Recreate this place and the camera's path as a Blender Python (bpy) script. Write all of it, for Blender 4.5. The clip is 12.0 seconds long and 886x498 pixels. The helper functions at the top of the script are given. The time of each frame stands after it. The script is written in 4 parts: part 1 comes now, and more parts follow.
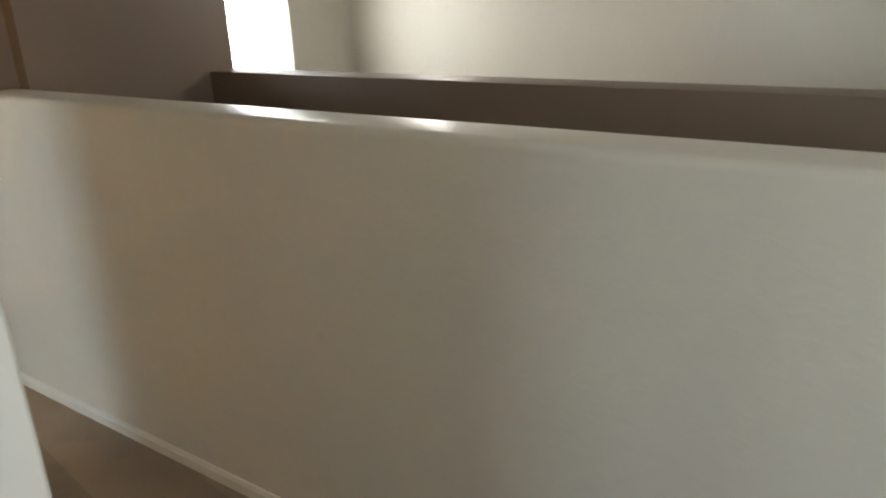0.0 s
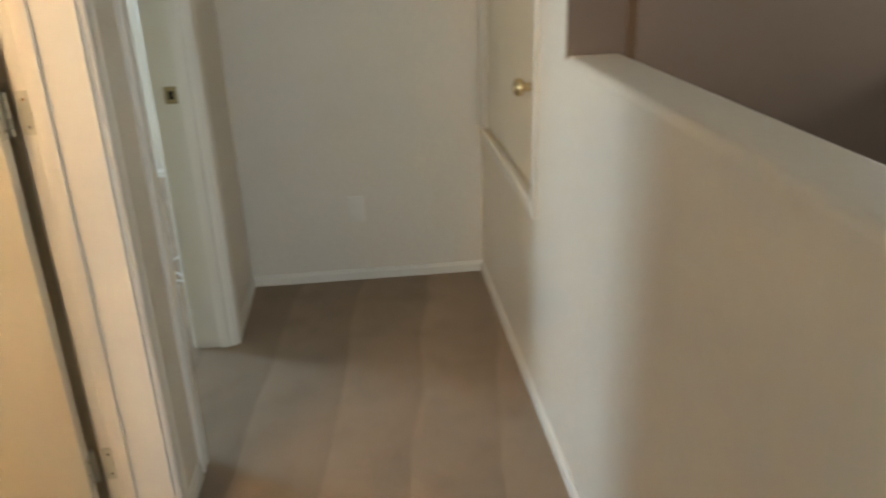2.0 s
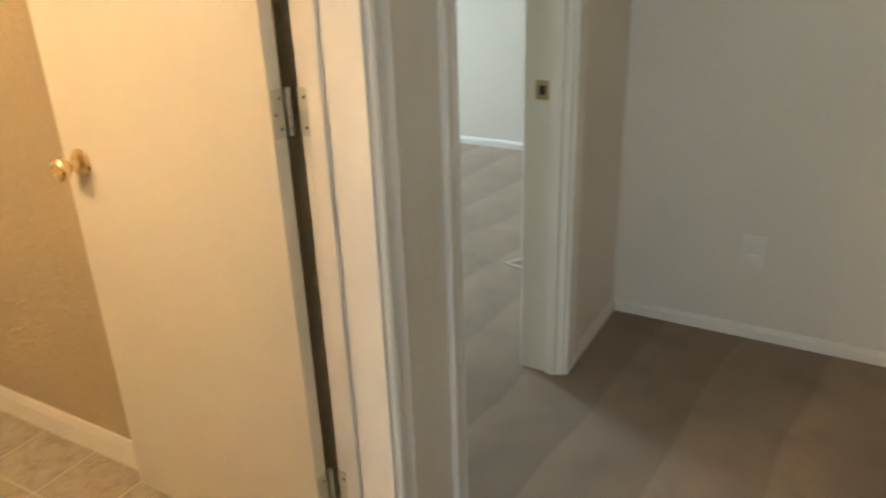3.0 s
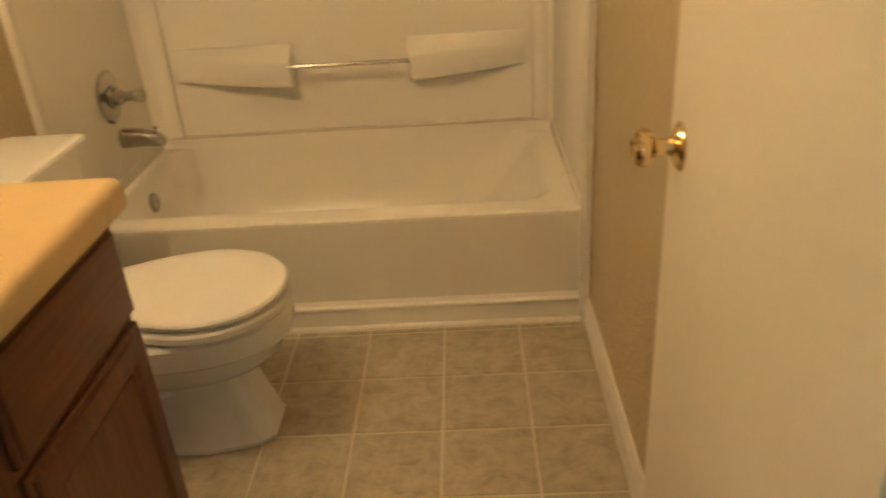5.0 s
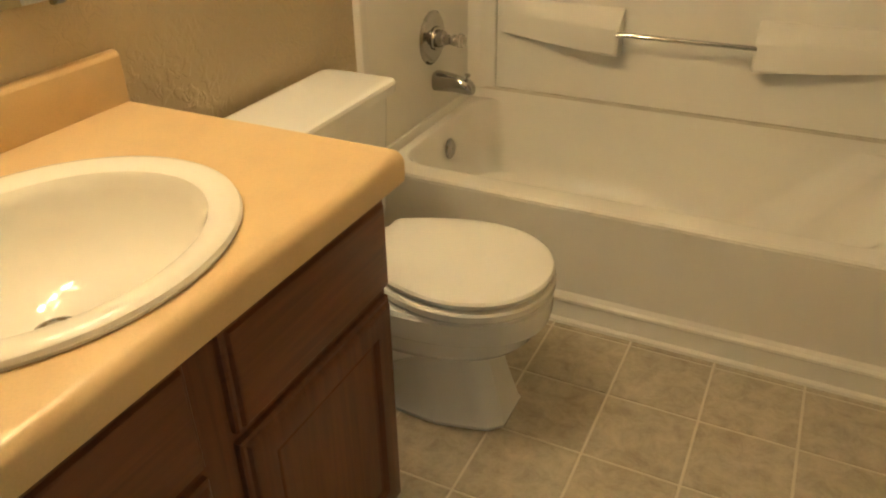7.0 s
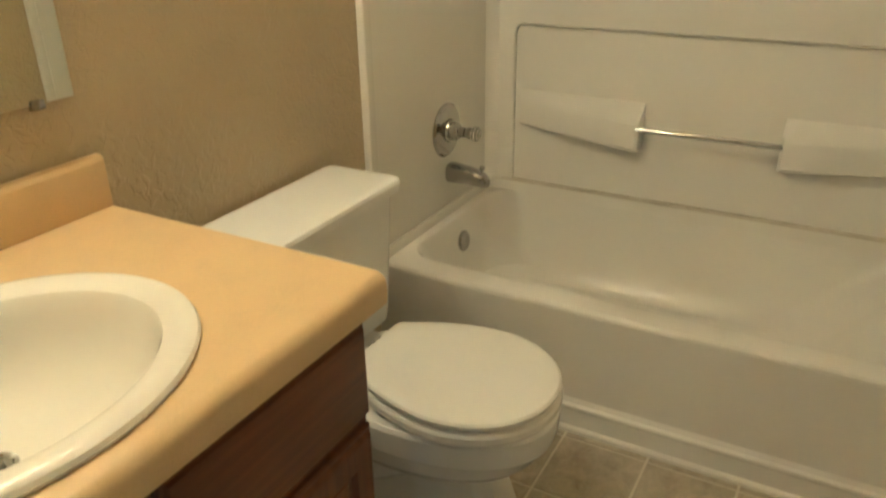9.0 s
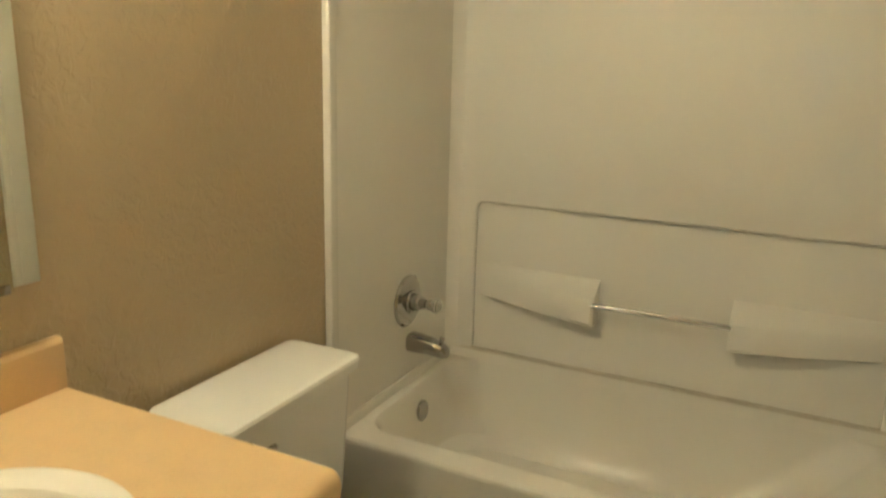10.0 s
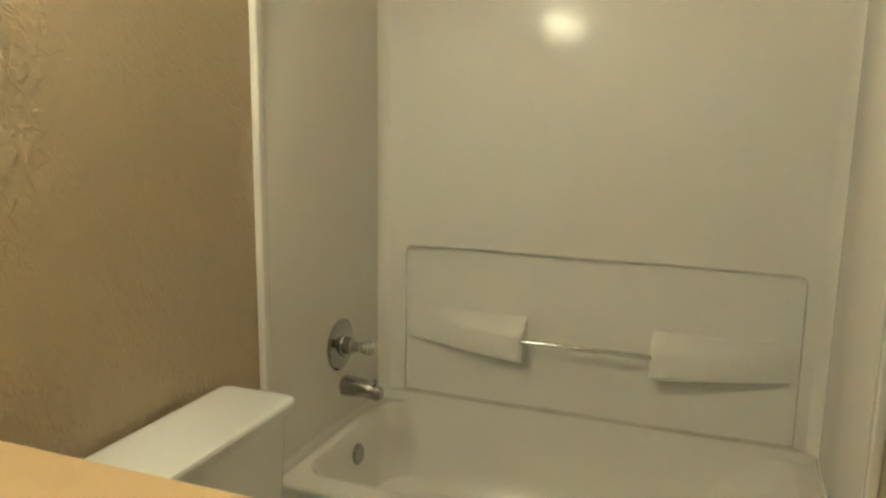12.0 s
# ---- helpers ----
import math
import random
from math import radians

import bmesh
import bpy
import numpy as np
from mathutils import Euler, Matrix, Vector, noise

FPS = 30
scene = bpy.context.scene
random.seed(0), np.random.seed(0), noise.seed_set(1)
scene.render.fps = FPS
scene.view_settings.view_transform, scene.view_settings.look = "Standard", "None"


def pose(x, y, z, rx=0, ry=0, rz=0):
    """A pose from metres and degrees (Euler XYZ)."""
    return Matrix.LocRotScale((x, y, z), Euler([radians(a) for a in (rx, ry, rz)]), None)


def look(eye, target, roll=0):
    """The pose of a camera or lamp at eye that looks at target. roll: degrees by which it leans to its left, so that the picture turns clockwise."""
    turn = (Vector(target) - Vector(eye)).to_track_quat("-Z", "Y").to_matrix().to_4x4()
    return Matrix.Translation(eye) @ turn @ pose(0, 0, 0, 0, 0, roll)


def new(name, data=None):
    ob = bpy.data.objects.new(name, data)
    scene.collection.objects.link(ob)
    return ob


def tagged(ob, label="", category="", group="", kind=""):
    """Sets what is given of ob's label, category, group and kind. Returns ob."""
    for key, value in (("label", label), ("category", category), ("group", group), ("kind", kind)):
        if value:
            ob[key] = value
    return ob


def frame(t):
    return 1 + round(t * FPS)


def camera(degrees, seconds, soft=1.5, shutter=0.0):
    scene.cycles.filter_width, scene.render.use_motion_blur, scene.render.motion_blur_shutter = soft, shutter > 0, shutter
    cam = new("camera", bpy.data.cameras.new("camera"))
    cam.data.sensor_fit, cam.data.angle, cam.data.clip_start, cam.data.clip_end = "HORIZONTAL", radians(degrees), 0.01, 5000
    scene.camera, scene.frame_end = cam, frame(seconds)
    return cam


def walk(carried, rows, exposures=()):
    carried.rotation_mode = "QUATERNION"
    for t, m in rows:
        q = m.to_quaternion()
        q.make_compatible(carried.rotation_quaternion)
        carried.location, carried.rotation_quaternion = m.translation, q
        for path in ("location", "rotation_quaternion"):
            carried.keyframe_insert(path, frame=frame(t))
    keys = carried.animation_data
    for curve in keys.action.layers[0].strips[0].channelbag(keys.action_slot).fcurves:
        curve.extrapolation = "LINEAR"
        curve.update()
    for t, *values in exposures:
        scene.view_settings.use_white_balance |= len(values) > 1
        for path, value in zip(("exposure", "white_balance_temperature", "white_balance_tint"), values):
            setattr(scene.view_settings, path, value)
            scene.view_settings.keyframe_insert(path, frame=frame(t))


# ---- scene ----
cam = camera(60.3, 12.0, 2.0, 0.4)
PATH = [
    (0, (-1.015, -1.655, 1.395), (0.102, -3.179, 0.738), -2.8),
    (0.3, (-0.892, -1.757, 1.412), (0.291, -3.214, 0.721), -2.8),
    (0.6, (-0.754, -1.847, 1.414), (0.516, -3.222, 0.708), -1.8),
    (1, (-0.53, -2.084, 1.385), (0.982, -3.197, 0.698), -1.0),
    (1.5, (-0.389, -2.272, 1.367), (1.383, -2.89, 0.674), -1.2),
    (2, (-0.097, -2.338, 1.394), (1.746, -2.521, 0.639), -1.9),
    (2.5, (0.183, -2.489, 1.39), (1.988, -2.102, 0.621), -3.1),
    (3, (0.443, -2.558, 1.407), (2.03, -1.636, 0.612), -2.0),
    (3.2, (0.531, -2.502, 1.402), (2.025, -1.449, 0.59), -1.1),
    (4.8, (1.197, -2.052, 1.299), (1.248, -0.272, 0.387), -4.3),
    (5, (1.184, -2.016, 1.296), (1.102, -0.239, 0.384), -4.0),
    (5.5, (1.148, -1.934, 1.324), (0.812, -0.206, 0.374), -2.7),
    (6, (1.115, -1.865, 1.319), (0.62, -0.182, 0.359), -0.4),
    (6.2, (1.128, -1.874, 1.349), (0.575, -0.223, 0.365), -1.1),
    (6.5, (1.122, -1.874, 1.336), (0.494, -0.249, 0.354), -0.1),
    (6.7, (1.154, -1.854, 1.33), (0.452, -0.263, 0.343), -0.6),
    (8.3, (1.131, -1.678, 1.328), (0.278, -0.231, 0.242), -2.3),
    (8.5, (1.149, -1.671, 1.328), (0.275, -0.195, 0.3), -2.2),
    (9, (1.161, -1.668, 1.36), (0.277, -0.088, 0.51), -0.9),
    (9.5, (1.149, -1.671, 1.406), (0.286, 0.001, 0.729), 0.8),
    (10, (1.169, -1.671, 1.445), (0.31, 0.068, 0.955), 1.5),
    (10.5, (1.203, -1.706, 1.464), (0.355, 0.083, 1.186), 1.7),
    (11, (1.178, -1.733, 1.46), (0.381, 0.094, 1.296), 2.0),
    (11.5, (1.185, -1.735, 1.46), (0.42, 0.102, 1.256), 2.0),
    (12, (1.19, -1.735, 1.437), (0.491, 0.104, 1.076), 0.8),
]
walk(cam, [(t, look(eye, target, roll)) for t, eye, target, roll in PATH],
     [(0, 1.8, 6600, 10), (1, 2.1, 6600, 10), (1.6, 2.15, 6550, 10), (2.5, 2.25, 6450, 10), (3.2, 2.12, 6600, 10), (4.8, 1.52, 7100, 8), (6, 1.68, 6600, 3), (6.6, 1.68, 6250, 0), (8.5, 1.62, 5100, -6), (10.5, 1.43, 4950, -10), (12, 1.36, 4720, -12)])

# ---------------------------------------------------------------- light
world = bpy.data.worlds.new("sky")
scene.world = world
world.use_nodes = True
wn = world.node_tree.nodes
sky = wn.new("ShaderNodeTexSky")
sky.sky_type, sky.sun_disc = "NISHITA", False
sky.sun_elevation, sky.sun_rotation = radians(50), radians(200)
world.node_tree.links.new(sky.outputs[0], wn["Background"].inputs[0])
wn["Background"].inputs[1].default_value = 0.15


def area(name, m, sx, sy, watts, colour):
    li = bpy.data.lights.new(name, "AREA")
    li.shape, li.size, li.size_y, li.energy, li.color = "RECTANGLE", sx, sy, watts, colour
    ob = new(name, li)
    ob.matrix_world = m
    return ob


DAY = (0.86, 0.94, 1.0)
area("window_and_fill_light", look((3.005, -5.15, 1.55), (1.0, -5.15, 1.3)), 0.5, 1.9, 4.5, DAY)
area("window_and_fill_light", look((4.25, 2.26, 1.45), (3.4, 0.0, 1.0)), 1.0, 1.3, 27, (0.64, 0.83, 1.0))
area("window_and_fill_light", look((-1.65, 2.26, 1.45), (-1.2, 0.0, 1.0)), 1.2, 1.3, 5.0, (0.68, 0.85, 1.0))

# added fill from an unseen opening, to brighten the hallway's end wall
area("window_and_fill_light", look((-3.26, -2.33, 1.45), (0.0, -2.33, 1.2)), 0.7, 1.1, 8.0, DAY)

# ---------------------------------------------------------------- materials


def material(name, base, rough=0.5, metal=0.0, vary=0.06, scale=3.0, bump=0.0, bump_scale=60.0, detail=3.0, coat=0.0, speck=0.0):
    """A surface with stains at one scale, grain at another, and fine relief."""
    m = bpy.data.materials.new(name)
    m.use_nodes = True
    nt = m.node_tree
    b = nt.nodes["Principled BSDF"]
    b.inputs["Roughness"].default_value = rough
    b.inputs["Metallic"].default_value = metal
    b.inputs["Coat Weight"].default_value = coat
    co = nt.nodes.new("ShaderNodeTexCoord")
    n1 = nt.nodes.new("ShaderNodeTexNoise")
    n1.inputs["Scale"].default_value, n1.inputs["Detail"].default_value = scale, detail
    n2 = nt.nodes.new("ShaderNodeTexNoise")
    n2.inputs["Scale"].default_value, n2.inputs["Detail"].default_value = scale * 22, 2.0
    for n in (n1, n2):
        nt.links.new(co.outputs["Object"], n.inputs["Vector"])
    add = nt.nodes.new("ShaderNodeMath")
    add.operation = "MULTIPLY_ADD"
    nt.links.new(n2.outputs["Fac"], add.inputs[0])
    add.inputs[1].default_value = 0.35 + speck
    nt.links.new(n1.outputs["Fac"], add.inputs[2])
    ramp = nt.nodes.new("ShaderNodeMapRange")
    ramp.inputs["From Min"].default_value, ramp.inputs["From Max"].default_value = 0.35, 1.0
    ramp.inputs["To Min"].default_value, ramp.inputs["To Max"].default_value = 1 - vary, 1 + vary
    nt.links.new(add.outputs[0], ramp.inputs["Value"])
    mul = nt.nodes.new("ShaderNodeVectorMath")
    mul.operation = "SCALE"
    mul.inputs[0].default_value = base
    nt.links.new(ramp.outputs[0], mul.inputs["Scale"])
    nt.links.new(mul.outputs[0], b.inputs["Base Color"])
    rr = nt.nodes.new("ShaderNodeMapRange")
    rr.inputs["To Min"].default_value, rr.inputs["To Max"].default_value = max(0.02, rough - 0.08), min(1, rough + 0.08)
    nt.links.new(n1.outputs["Fac"], rr.inputs["Value"])
    nt.links.new(rr.outputs[0], b.inputs["Roughness"])
    if bump:
        n3 = nt.nodes.new("ShaderNodeTexNoise")
        n3.inputs["Scale"].default_value, n3.inputs["Detail"].default_value = bump_scale, 2.5
        nt.links.new(co.outputs["Object"], n3.inputs["Vector"])
        bp = nt.nodes.new("ShaderNodeBump")
        bp.inputs["Strength"].default_value, bp.inputs["Distance"].default_value = bump, 0.01
        nt.links.new(n3.outputs["Fac"], bp.inputs["Height"])
        nt.links.new(bp.outputs[0], b.inputs["Normal"])
    return m


def plaster(name, base, rough=0.5, strength=0.35, scale=38.0):
    """Hand-troweled drywall paint: flattened blobs with rims."""
    m = material(name, base, rough, vary=0.05, scale=1.6)
    nt = m.node_tree
    b = nt.nodes["Principled BSDF"]
    co = nt.nodes.new("ShaderNodeTexCoord")
    n = nt.nodes.new("ShaderNodeTexNoise")
    n.inputs["Scale"].default_value, n.inputs["Detail"].default_value, n.inputs["Distortion"].default_value = scale, 3.5, 0.8
    nt.links.new(co.outputs["Object"], n.inputs["Vector"])
    mr = nt.nodes.new("ShaderNodeMapRange")
    mr.interpolation_type = "SMOOTHSTEP"
    mr.inputs["From Min"].default_value, mr.inputs["From Max"].default_value = 0.42, 0.62
    nt.links.new(n.outputs["Fac"], mr.inputs["Value"])
    bp = nt.nodes.new("ShaderNodeBump")
    bp.inputs["Strength"].default_value, bp.inputs["Distance"].default_value = strength, 0.004
    nt.links.new(mr.outputs[0], bp.inputs["Height"])
    nt.links.new(bp.outputs[0], b.inputs["Normal"])
    return m


def wood(name, dark, light, grain=(34, 34, 1.6)):
    m = bpy.data.materials.new(name)
    m.use_nodes = True
    nt = m.node_tree
    b = nt.nodes["Principled BSDF"]
    co = nt.nodes.new("ShaderNodeTexCoord")
    mp = nt.nodes.new("ShaderNodeMapping")
    mp.inputs["Scale"].default_value = grain
    nt.links.new(co.outputs["Object"], mp.inputs[0])
    n = nt.nodes.new("ShaderNodeTexNoise")
    n.inputs["Scale"].default_value, n.inputs["Detail"].default_value, n.inputs["Distortion"].default_value = 1.3, 6, 1.2
    nt.links.new(mp.outputs[0], n.inputs["Vector"])
    cr = nt.nodes.new("ShaderNodeValToRGB")
    cr.color_ramp.elements[0].color, cr.color_ramp.elements[0].position = (*dark, 1), 0.3
    cr.color_ramp.elements[1].color, cr.color_ramp.elements[1].position = (*light, 1), 0.72
    nt.links.new(n.outputs["Fac"], cr.inputs[0])
    nt.links.new(cr.outputs[0], b.inputs["Base Color"])
    b.inputs["Roughness"].default_value = 0.38
    bp = nt.nodes.new("ShaderNodeBump")
    bp.inputs["Strength"].default_value, bp.inputs["Distance"].default_value = 0.15, 0.002
    nt.links.new(n.outputs["Fac"], bp.inputs["Height"])
    nt.links.new(bp.outputs[0], b.inputs["Normal"])
    return m


def carpet_material():
    m = material("carpet", (0.258, 0.184, 0.116), 0.95, vary=0.36, scale=7.0, bump=1.0, bump_scale=230.0, speck=0.6)
    nt = m.node_tree
    b = nt.nodes["Principled BSDF"]
    b.inputs["Sheen Weight"].default_value = 0.25
    # strokes left in the pile by a vacuum cleaner: long wedges with one sharp and one soft side
    co = nt.nodes.new("ShaderNodeTexCoord")
    mp = nt.nodes.new("ShaderNodeMapping")
    mp.inputs["Rotation"].default_value = (0, 0, radians(7))
    nt.links.new(co.outputs["Object"], mp.inputs[0])
    w = nt.nodes.new("ShaderNodeTexWave")
    w.bands_direction = "Y"
    w.wave_profile = "SAW"
    w.inputs["Scale"].default_value, w.inputs["Distortion"].default_value = 1.15, 3.6
    w.inputs["Detail"].default_value, w.inputs["Detail Scale"].default_value = 2.0, 0.6
    nt.links.new(mp.outputs[0], w.inputs["Vector"])
    sweep = nt.nodes.new("ShaderNodeTexNoise")
    sweep.inputs["Scale"].default_value, sweep.inputs["Detail"].default_value, sweep.inputs["Distortion"].default_value = 2.6, 4.0, 0.9
    nt.links.new(co.outputs["Object"], sweep.inputs["Vector"])
    both = nt.nodes.new("ShaderNodeMath")
    both.operation = "MULTIPLY"
    nt.links.new(w.outputs["Fac"], both.inputs[0])
    nt.links.new(sweep.outputs["Fac"], both.inputs[1])
    mr = nt.nodes.new("ShaderNodeMapRange")
    mr.inputs["From Max"].default_value = 0.6
    mr.inputs["To Min"].default_value, mr.inputs["To Max"].default_value = 0.88, 1.16
    nt.links.new(both.outputs[0], mr.inputs["Value"])
    src = b.inputs["Base Color"].links[0].from_socket
    mul = nt.nodes.new("ShaderNodeVectorMath")
    mul.operation = "SCALE"
    nt.links.new(src, mul.inputs[0])
    nt.links.new(mr.outputs[0], mul.inputs["Scale"])
    nt.links.new(mul.outputs[0], b.inputs["Base Color"])
    return m


def vinyl_material():
    """Printed stone vinyl: cloudy greys and browns, a different cut of the pattern on each tile."""
    m = bpy.data.materials.new("stone_vinyl")
    m.use_nodes = True
    nt = m.node_tree
    b = nt.nodes["Principled BSDF"]
    co = nt.nodes.new("ShaderNodeTexCoord")
    oi = nt.nodes.new("ShaderNodeObjectInfo")
    off = nt.nodes.new("ShaderNodeVectorMath")
    off.operation = "MULTIPLY_ADD"
    nt.links.new(oi.outputs["Random"], off.inputs[0])
    off.inputs[1].default_value = (9.0, 5.0, 7.0)
    nt.links.new(co.outputs["Object"], off.inputs[2])
    n1 = nt.nodes.new("ShaderNodeTexNoise")
    n1.inputs["Scale"].default_value, n1.inputs["Detail"].default_value, n1.inputs["Distortion"].default_value = 18, 10, 0.4
    n1.inputs["Roughness"].default_value = 0.76
    nt.links.new(off.outputs[0], n1.inputs["Vector"])
    cr = nt.nodes.new("ShaderNodeValToRGB")
    e = cr.color_ramp.elements
    e[0].color, e[0].position = (0.27, 0.225, 0.16, 1), 0.27
    e[1].color, e[1].position = (0.55, 0.49, 0.375, 1), 0.72
    mid = e.new(0.5)
    mid.color = (0.43, 0.38, 0.285, 1)
    nt.links.new(n1.outputs["Fac"], cr.inputs[0])
    nt.links.new(cr.outputs[0], b.inputs["Base Color"])
    b.inputs["Roughness"].default_value = 0.42
    bp = nt.nodes.new("ShaderNodeBump")
    bp.inputs["Strength"].default_value, bp.inputs["Distance"].default_value = 0.12, 0.002
    nt.links.new(n1.outputs["Fac"], bp.inputs["Height"])
    nt.links.new(bp.outputs[0], b.inputs["Normal"])
    return m


def glowing(name, colour, strength):
    m = bpy.data.materials.new(name)
    m.use_nodes = True
    b = m.node_tree.nodes["Principled BSDF"]
    b.inputs["Base Color"].default_value = (0.9, 0.9, 0.88, 1)
    b.inputs["Emission Color"].default_value = (*colour, 1)
    b.inputs["Emission Strength"].default_value = strength
    return m


CREAM = plaster("cream_wall_paint", (0.74, 0.69, 0.60), 0.42, 0.16, 55)
PONY = plaster("cream_half_wall_paint", (0.74, 0.69, 0.60), 0.33, 0.09, 34)
PONY.node_tree.nodes["Principled BSDF"].inputs["Specular IOR Level"].default_value = 0.20
TAN = plaster("tan_bathroom_paint", (0.50, 0.408, 0.258), 0.42, 0.42, 40)
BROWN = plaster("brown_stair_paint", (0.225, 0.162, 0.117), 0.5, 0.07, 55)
TRIM = material("white_trim_paint", (0.78, 0.75, 0.68), 0.35, vary=0.03, scale=4)
DOORW = material("white_door_paint", (0.80, 0.76, 0.66), 0.4, vary=0.03, scale=3, bump=0.12, bump_scale=25)
CEIL = plaster("ceiling_paint", (0.78, 0.76, 0.70), 0.7, 0.5, 30)
CARPET = carpet_material()
VINYL = vinyl_material()
GROUT = material("vinyl_joint", (0.62, 0.57, 0.46), 0.6, vary=0.08, scale=9)
FIBRE = material("fibreglass", (0.78, 0.76, 0.70), 0.20, vary=0.02, scale=2, bump=0.05, bump_scale=9)
FIBRE.node_tree.nodes["Principled BSDF"].inputs["Specular IOR Level"].default_value = 0.28
CHINA = material("vitreous_china", (0.80, 0.80, 0.77), 0.1, vary=0.015, scale=3)
SEATW = material("white_seat_plastic", (0.80, 0.79, 0.74), 0.22, vary=0.015, scale=3)
SINKW = material("sink_china", (0.82, 0.79, 0.72), 0.1, vary=0.02, scale=3)
LAMIN = material("tan_laminate", (0.62, 0.45, 0.235), 0.36, vary=0.07, scale=14, speck=0.5)
WOOD = wood("stained_cabinet_wood", (0.105, 0.036, 0.014), (0.178, 0.064, 0.0235))
WOODH = wood("stained_drawer_wood", (0.105, 0.036, 0.014), (0.178, 0.064, 0.0235), (34, 1.6, 34))
DARKW = material("dark_recess", (0.02, 0.012, 0.008), 0.7, vary=0.1)
CHROME = material("brushed_chrome", (0.42, 0.41, 0.39), 0.14, 1.0, vary=0.06, scale=30)
BRASS = material("polished_brass", (0.80, 0.63, 0.36), 0.12, 1.0, vary=0.05, scale=20)
OLDBRASS = material("worn_brass", (0.36, 0.29, 0.16), 0.42, 0.9, vary=0.15, scale=40)
STOPPER = material("worn_stopper", (0.30, 0.28, 0.24), 0.3, 0.8, vary=0.2, scale=60)
CAULK = material("grey_caulk", (0.58, 0.54, 0.46), 0.6, vary=0.15, scale=12)
ACRYL = bpy.data.materials.new("clear_acrylic")
ACRYL.use_nodes = True
ab = ACRYL.node_tree.nodes["Principled BSDF"]
ab.inputs["Base Color"].default_value = (0.92, 0.90, 0.84, 1)
ab.inputs["Transmission Weight"].default_value, ab.inputs["Roughness"].default_value = 0.85, 0.08
ZINC = material("pale_painted_hinge", (0.62, 0.61, 0.52), 0.4, 0.4, vary=0.05, scale=20)
MIRROR = bpy.data.materials.new("mirror_silver")
MIRROR.use_nodes = True
mb = MIRROR.node_tree.nodes["Principled BSDF"]
mb.inputs["Base Color"].default_value = (0.80, 0.81, 0.72, 1)
mb.inputs["Metallic"].default_value, mb.inputs["Roughness"].default_value = 1.0, 0.01
DARK = material("dark_gap", (0.015, 0.013, 0.012), 0.8, vary=0.1)
CORDW = material("white_cord", (0.80, 0.79, 0.76), 0.5, vary=0.03)
BLIND = material("white_blind_vinyl", (0.86, 0.86, 0.84), 0.4, vary=0.02)
BULB = glowing("frosted_bulb", (1.0, 0.69, 0.385), 60.0)
bt = BLIND.node_tree
tr = bt.nodes.new("ShaderNodeBsdfTranslucent")
tr.inputs["Color"].default_value = (0.85, 0.85, 0.83, 1)
mix = bt.nodes.new("ShaderNodeMixShader")
mix.inputs[0].default_value = 0.5
bt.links.new(bt.nodes["Principled BSDF"].outputs[0], mix.inputs[1])
bt.links.new(tr.outputs[0], mix.inputs[2])
bt.links.new(mix.outputs[0], bt.nodes["Material Output"].inputs[0])
OUTSIDE = glowing("bright_overcast_sky", (0.93, 0.97, 1.0), 2.2)
GLOBE = glowing("lit_frosted_glass", (1.0, 0.95, 0.90), 7.0)

# ---------------------------------------------------------------- shape helpers


def part(name, bm, mat, parent=None, label="", smooth=True):
    me = bpy.data.meshes.new(name)
    bmesh.ops.recalc_face_normals(bm, faces=bm.faces)
    bm.to_mesh(me)
    bm.free()
    me.materials.append(mat)
    if smooth:
        for p in me.polygons:
            p.use_smooth = True
        me.set_sharp_from_angle(angle=radians(28))
    ob = new(name, me)
    if parent:
        ob.parent = parent
    if label:
        ob["label"] = label
    return ob


def thing(name, label, category, kind="", group=""):
    return tagged(new(name), label, category, group, kind)


def box(x0, x1, y0, y1, z0, z1, bevel=0.0, seg=2, bm=None):
    bm = bm or bmesh.new()
    r = bmesh.ops.create_cube(bm, size=1.0, matrix=Matrix.Translation(((x0 + x1) / 2, (y0 + y1) / 2, (z0 + z1) / 2)) @ Matrix.Diagonal((x1 - x0, y1 - y0, z1 - z0, 1)))
    if bevel:
        es = list({e for v in r["verts"] for e in v.link_edges})
        bmesh.ops.bevel(bm, geom=es, offset=bevel, segments=seg, affect="EDGES", profile=0.6)
    return bm


def lathe(profile, m, steps=32, bm=None):
    """Revolve (radius, height) pairs round the local z axis of m."""
    bm = bm or bmesh.new()
    rings = []
    for r, h in profile:
        rings.append([bm.verts.new(m @ Vector((r * math.cos(2 * math.pi * k / steps), r * math.sin(2 * math.pi * k / steps), h))) for k in range(steps)])
    for a, b in zip(rings, rings[1:]):
        for k in range(steps):
            bm.faces.new((a[k], a[(k + 1) % steps], b[(k + 1) % steps], b[k]))
    bm.faces.new(rings[0][::-1])
    bm.faces.new(rings[-1])
    return bm


def loft(rings, cap0=True, cap1=True, bm=None):
    bm = bm or bmesh.new()
    rs = [[bm.verts.new(p) for p in ring] for ring in rings]
    n = len(rs[0])
    for a, b in zip(rs, rs[1:]):
        for k in range(n):
            bm.faces.new((a[k], a[(k + 1) % n], b[(k + 1) % n], b[k]))
    if cap0:
        bm.faces.new(rs[0][::-1])
    if cap1:
        bm.faces.new(rs[-1])
    return bm


